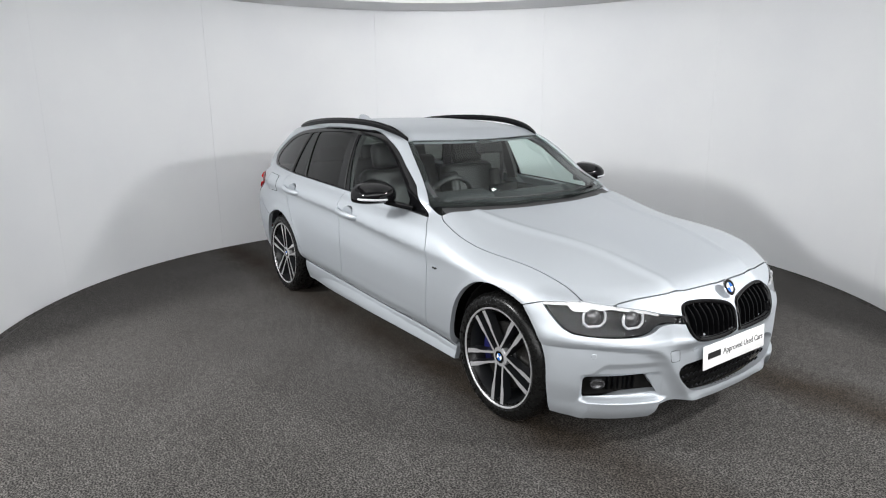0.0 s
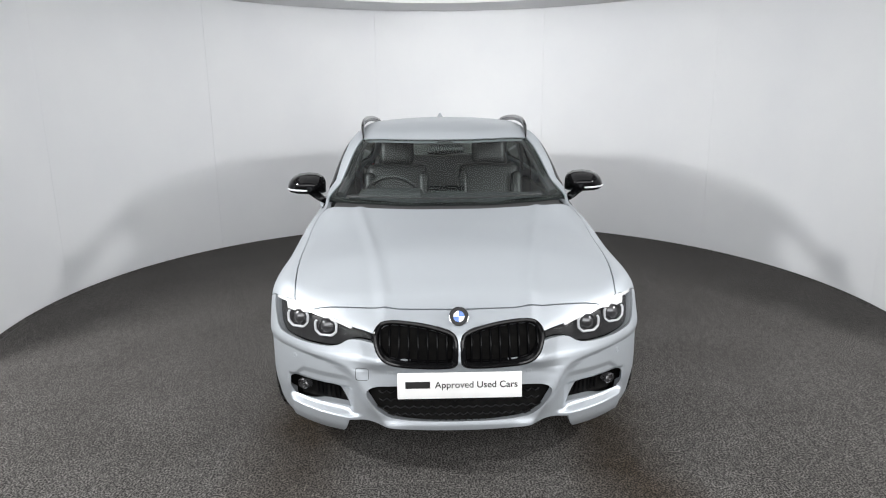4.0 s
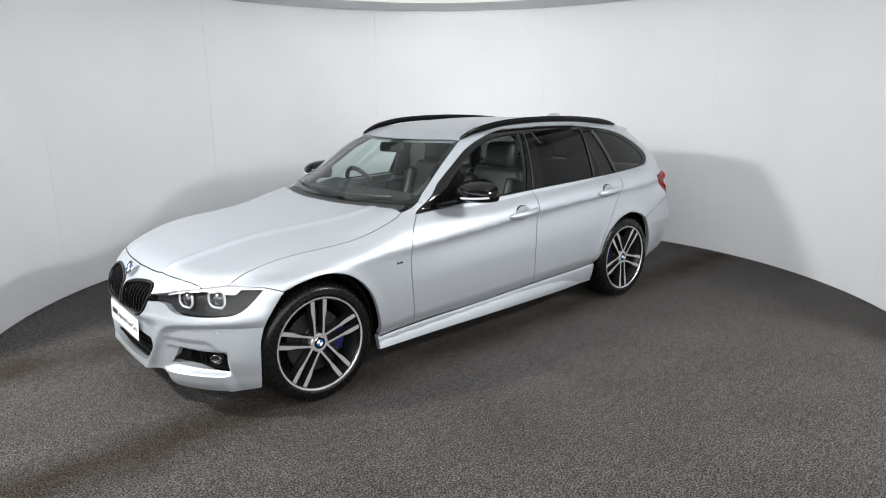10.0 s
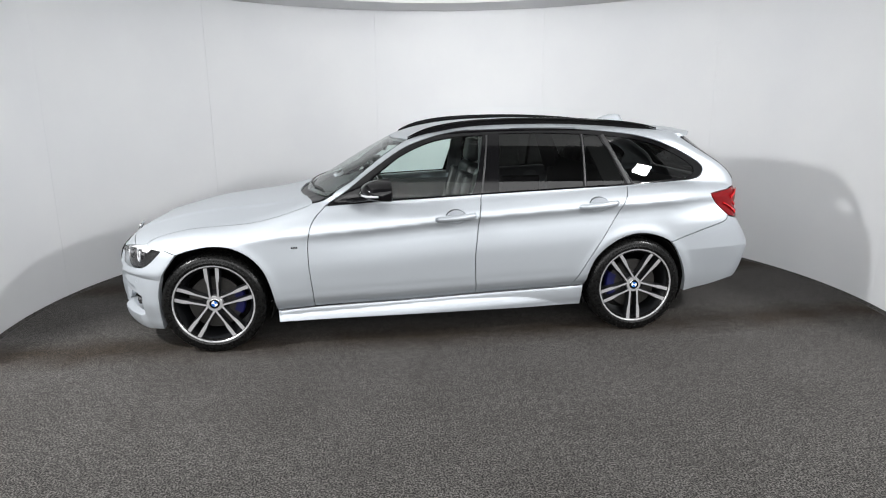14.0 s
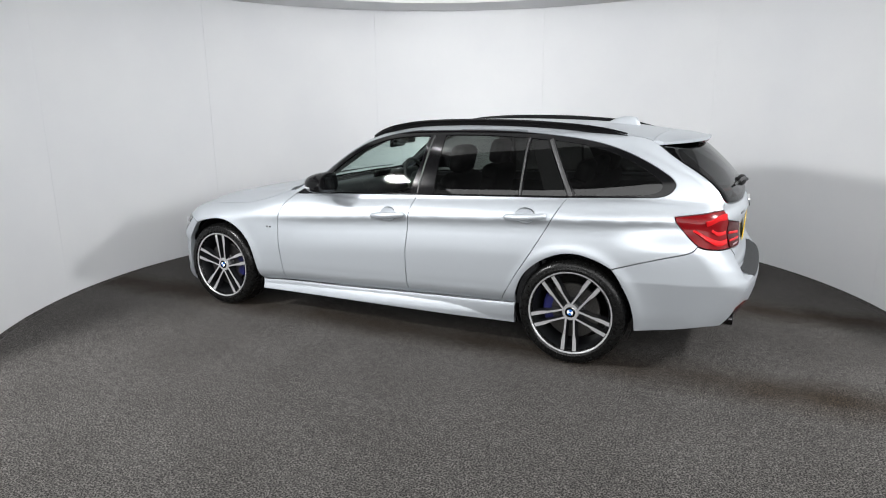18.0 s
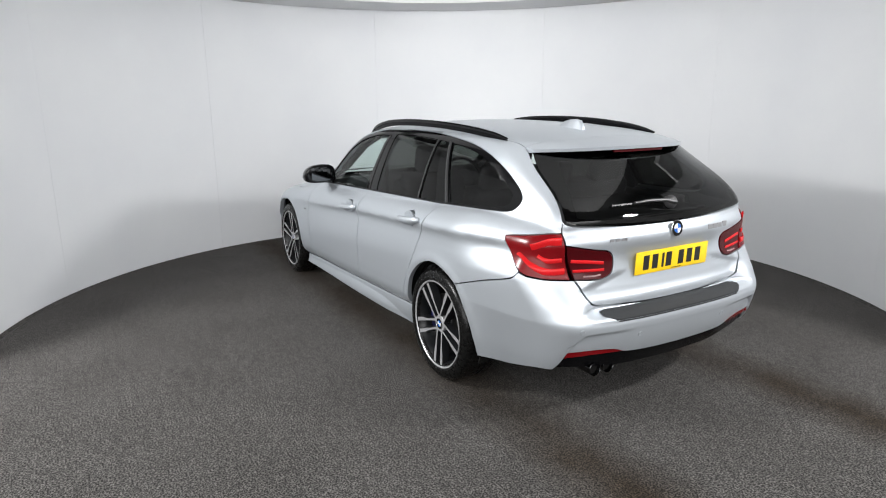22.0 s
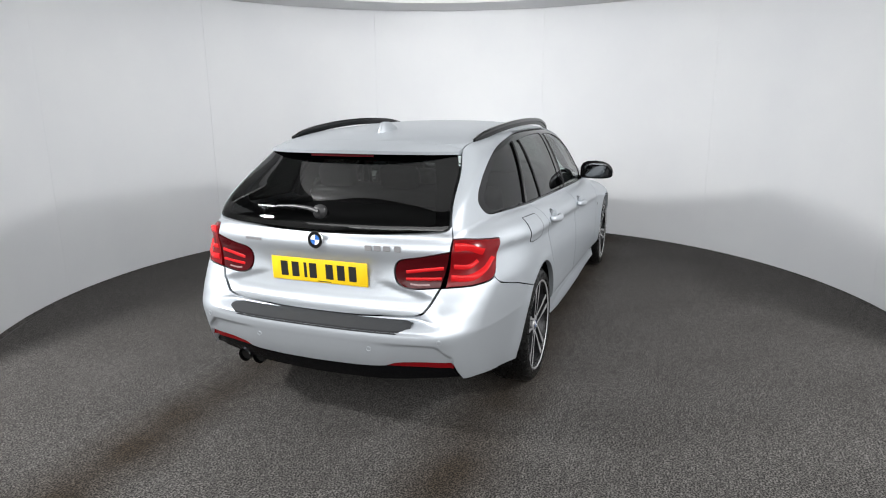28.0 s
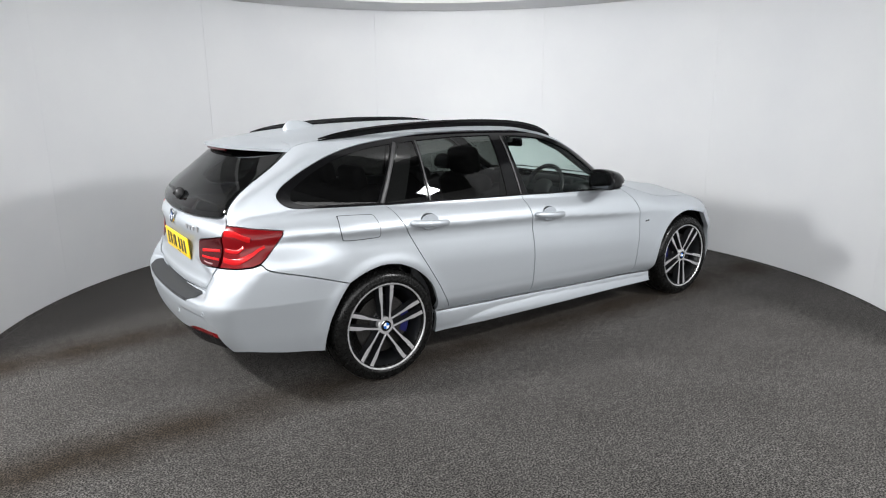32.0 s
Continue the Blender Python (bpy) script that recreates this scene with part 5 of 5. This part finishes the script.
def build_cabin(car):
    """What shows through the glass: seats, wheel, dashboard, headlining, mirror."""
    for y in (.365, -.365):
        seat = part("seat", joined(block(.52, .50, .16, .05, 3, at=(-.05, y, .50)), moved(block(.15, .48, .60, .055, 3), pose(-.40, y, .80, 0, -16, 0))), LEATHER, car, "black leather front seat")
        part("headrest", moved(block(.11, .27, .19, .045, 3), pose(-.475, y, 1.185, 0, -12, 0)), LEATHER, seat)
        for dy in (-.055, .055):
            part("headrest_post", moved(lathe([(.006, -.06), (.006, .06)], 10, "z"), pose(-.455, y + dy, 1.085, 0, -12, 0)), CHROME, seat)
        part("seat_bolster", joined(moved(block(.20, .08, .46, .035, 3), pose(-.36, y + .21, .80, 0, -16, 0)), moved(block(.20, .08, .46, .035, 3), pose(-.36, y - .21, .80, 0, -16, 0))), LEATHER, seat)
    bench = part("rear_bench", joined(block(.48, 1.22, .18, .05, 3, at=(-.95, 0, .52)), moved(block(.15, 1.24, .56, .05, 3), pose(-1.26, 0, .82, 0, -18, 0))), LEATHER, car, "black leather rear bench")
    for y in (.42, 0, -.42):
        part("headrest", moved(block(.09, .25, .15, .04, 3), pose(-1.36, y, 1.135, 0, -14, 0)), LEATHER, bench)
    part("luggage_cover", block(.62, 1.16, .02, .005, 1, at=(-1.72, 0, .965)), CABIN, car)
    dash = part("dashboard", joined(moved(block(.46, 1.36, .16, .06, 3), pose(.60, 0, .885, 0, 8, 0)), block(.2, 1.3, .4, .05, 2, at=(.55, 0, .65)), moved(block(.16, .42, .07, .03, 3), pose(.46, -.365, .975, 0, 10, 0))), CABIN, car, "dark dashboard")
    part("screen_display", moved(block(.02, .24, .10, .008, 2), pose(.43, 0, .985, 0, -15, 0)), BLACK, dash)
    part("centre_console", block(.95, .24, .24, .05, 3, at=(.05, 0, .50)), CABIN, car)
    wm = pose(.285, -.365, .925, 0, -66, 0)
    loop = [wm @ Vector((.183 * math.cos(2 * math.pi * k / 40), .183 * math.sin(2 * math.pi * k / 40), 0)) for k in range(40)]
    st = part("steering_wheel", tube_ring(loop, .0165, 10), LEATHER, car, "black leather steering wheel")
    part("wheel_boss", joined(moved(blob(.075, .085, .03, 2.6), wm), moved(block(.05, .33, .018, .006, 2), wm), moved(block(.17, .04, .018, .006, 2), wm @ pose(-.09, 0, 0))), CABIN, st)
    part("column", moved(lathe([(.035, -.2), (.035, 0)], 16, "z"), wm), CABIN, st)
    mir = part("interior_mirror", moved(block(.03, .25, .07, .018, 3), pose(.27, 0, 1.262, 0, -8, 4)), BLACK, car, "black interior mirror")
    part("mirror_pod", block(.11, .13, .05, .02, 3, at=(.19, 0, 1.285)), CABIN, mir)
    head = loop_of(tp((.10, 0.0), (.03, .48)), tp((.03, .48), (-.8, .53), (-1.75, .47)), tp((-1.75, .47), (-1.78, 0.0)))
    panel("headlining", "top", [both(head)], LINING, car, "grey headlining", cell=.04, off=-.03, depth=.01)
    for side in (1, -1):
        # inner pillars
        for top, low, w in (((-.40, 1.345), (-.36, .95), .05), ((-1.13, 1.335), (-1.28, .98), .06)):
            pts = [surf("side", top[0] + (low[0] - top[0]) * f, top[1] + (low[1] - top[1]) * f, -.035) for f in np.linspace(0, 1, 7)]
            part("inner_pillar", flip_y(sweep(pts, [(-w, -.012), (w, -.012), (w, .012), (-w, .012)], up=(0, 1, 0)), side), CABIN, car)
        pts = [surf("top", x, y, -.035) for x, y in ((.60, .675), (.45, .645), (.2, .59), (.06, .545))]
        part("inner_pillar", flip_y(sweep(pts, round_section(.028, 8), up=(0, 1, 0)), side), CABIN, car)
        # seat belt
        part("seat_belt", flip_y(sweep([(-.42, .70, 1.16), (-.40, .69, .9), (-.36, .66, .55)], [(-.022, -.002), (.022, -.002), (.022, .002), (-.022, .002)], up=(0, 1, 0)), side), CABIN, car)


def build_car():
    car = tagged(new("estate_car"), "silver estate car with black trim standing on the turntable", "car")
    build_panels(car)
    build_front(car)
    build_sides(car)
    build_rear(car)
    build_cabin(car)
    # wheels
    first = build_wheel()
    first.parent = car
    spin = {(1, 1): 0, (-1, 1): 36, (1, -1): 36, (-1, -1): 0}
    made = []
    for ax in (1, -1):
        for sd in (1, -1):
            m = pose(ax * WHEELBASE / 2, sd * .766, HUB_Z, 0, 0, 0 if sd > 0 else 180) @ pose(0, 0, 0, 0, spin[ax, sd], 0)
            if not made:
                first.matrix_basis = m
                made.append(first)
            else:
                made.append(copy_thing(first, m))
            caliper(car, ax * WHEELBASE / 2, sd * .766, HUB_Z, sd, (ax < 0) == (sd > 0))
            well = lathe([(.372, -.30), (.372, .045), (.366, .045), (.366, -.295)], 64)
            bmesh.ops.delete(well, geom=[v for v in well.verts if v.co.z < -.16], context="VERTS")
            part("wheel_liner", moved(well, pose(ax * WHEELBASE / 2, sd * .766, HUB_Z + .012, 0, 0, 0 if sd > 0 else 180)), DARK, car, "black wheel arch liner")
    # underside and inner structure
    part("floor_pan", joined(block(2.0, 1.56, .08, .03, at=(-.02, 0, .25)), block(4.0, .98, .10, .03, at=(-.05, 0, .26))), DARK, car, "dark underside")
    part("engine_bay", block(1.0, 1.0, .36, .04, at=(1.40, 0, .47)), DARK, car)
    part("front_frame", block(.16, 1.20, .40, .03, at=(1.86, 0, .42)), DARK, car)
    part("rear_frame", block(.25, 1.15, .30, .03, at=(-2.07, 0, .44)), DARK, car)
    for sd in (1, -1):
        part("inner_door_trim", block(1.70, .05, .60, .02, at=(-.32, sd * .760, .615)), CABIN, car, "dark inner door trim")
        part("inner_quarter", block(.55, .05, .35, .02, at=(-1.50, sd * .70, .82)), CABIN, car)
    return car


def build_all():
    build_booth()
    build_lamps()
    table = build_turntable()
    car = build_car()
    return table, car


def motions():
    def heading(a):
        c, s = math.cos(radians(a)), math.sin(radians(a))
        return pose(c * CAR_AT[0] - s * CAR_AT[1], s * CAR_AT[0] + c * CAR_AT[1], 0, 0, 0, a)
    walk(CAR, [(t, heading(a)) for t, a in TURN])
    walk(TABLE, [(t, pose(0, 0, 0, 0, 0, a)) for t, a in TURN])


TABLE, CAR = build_all()
motions()
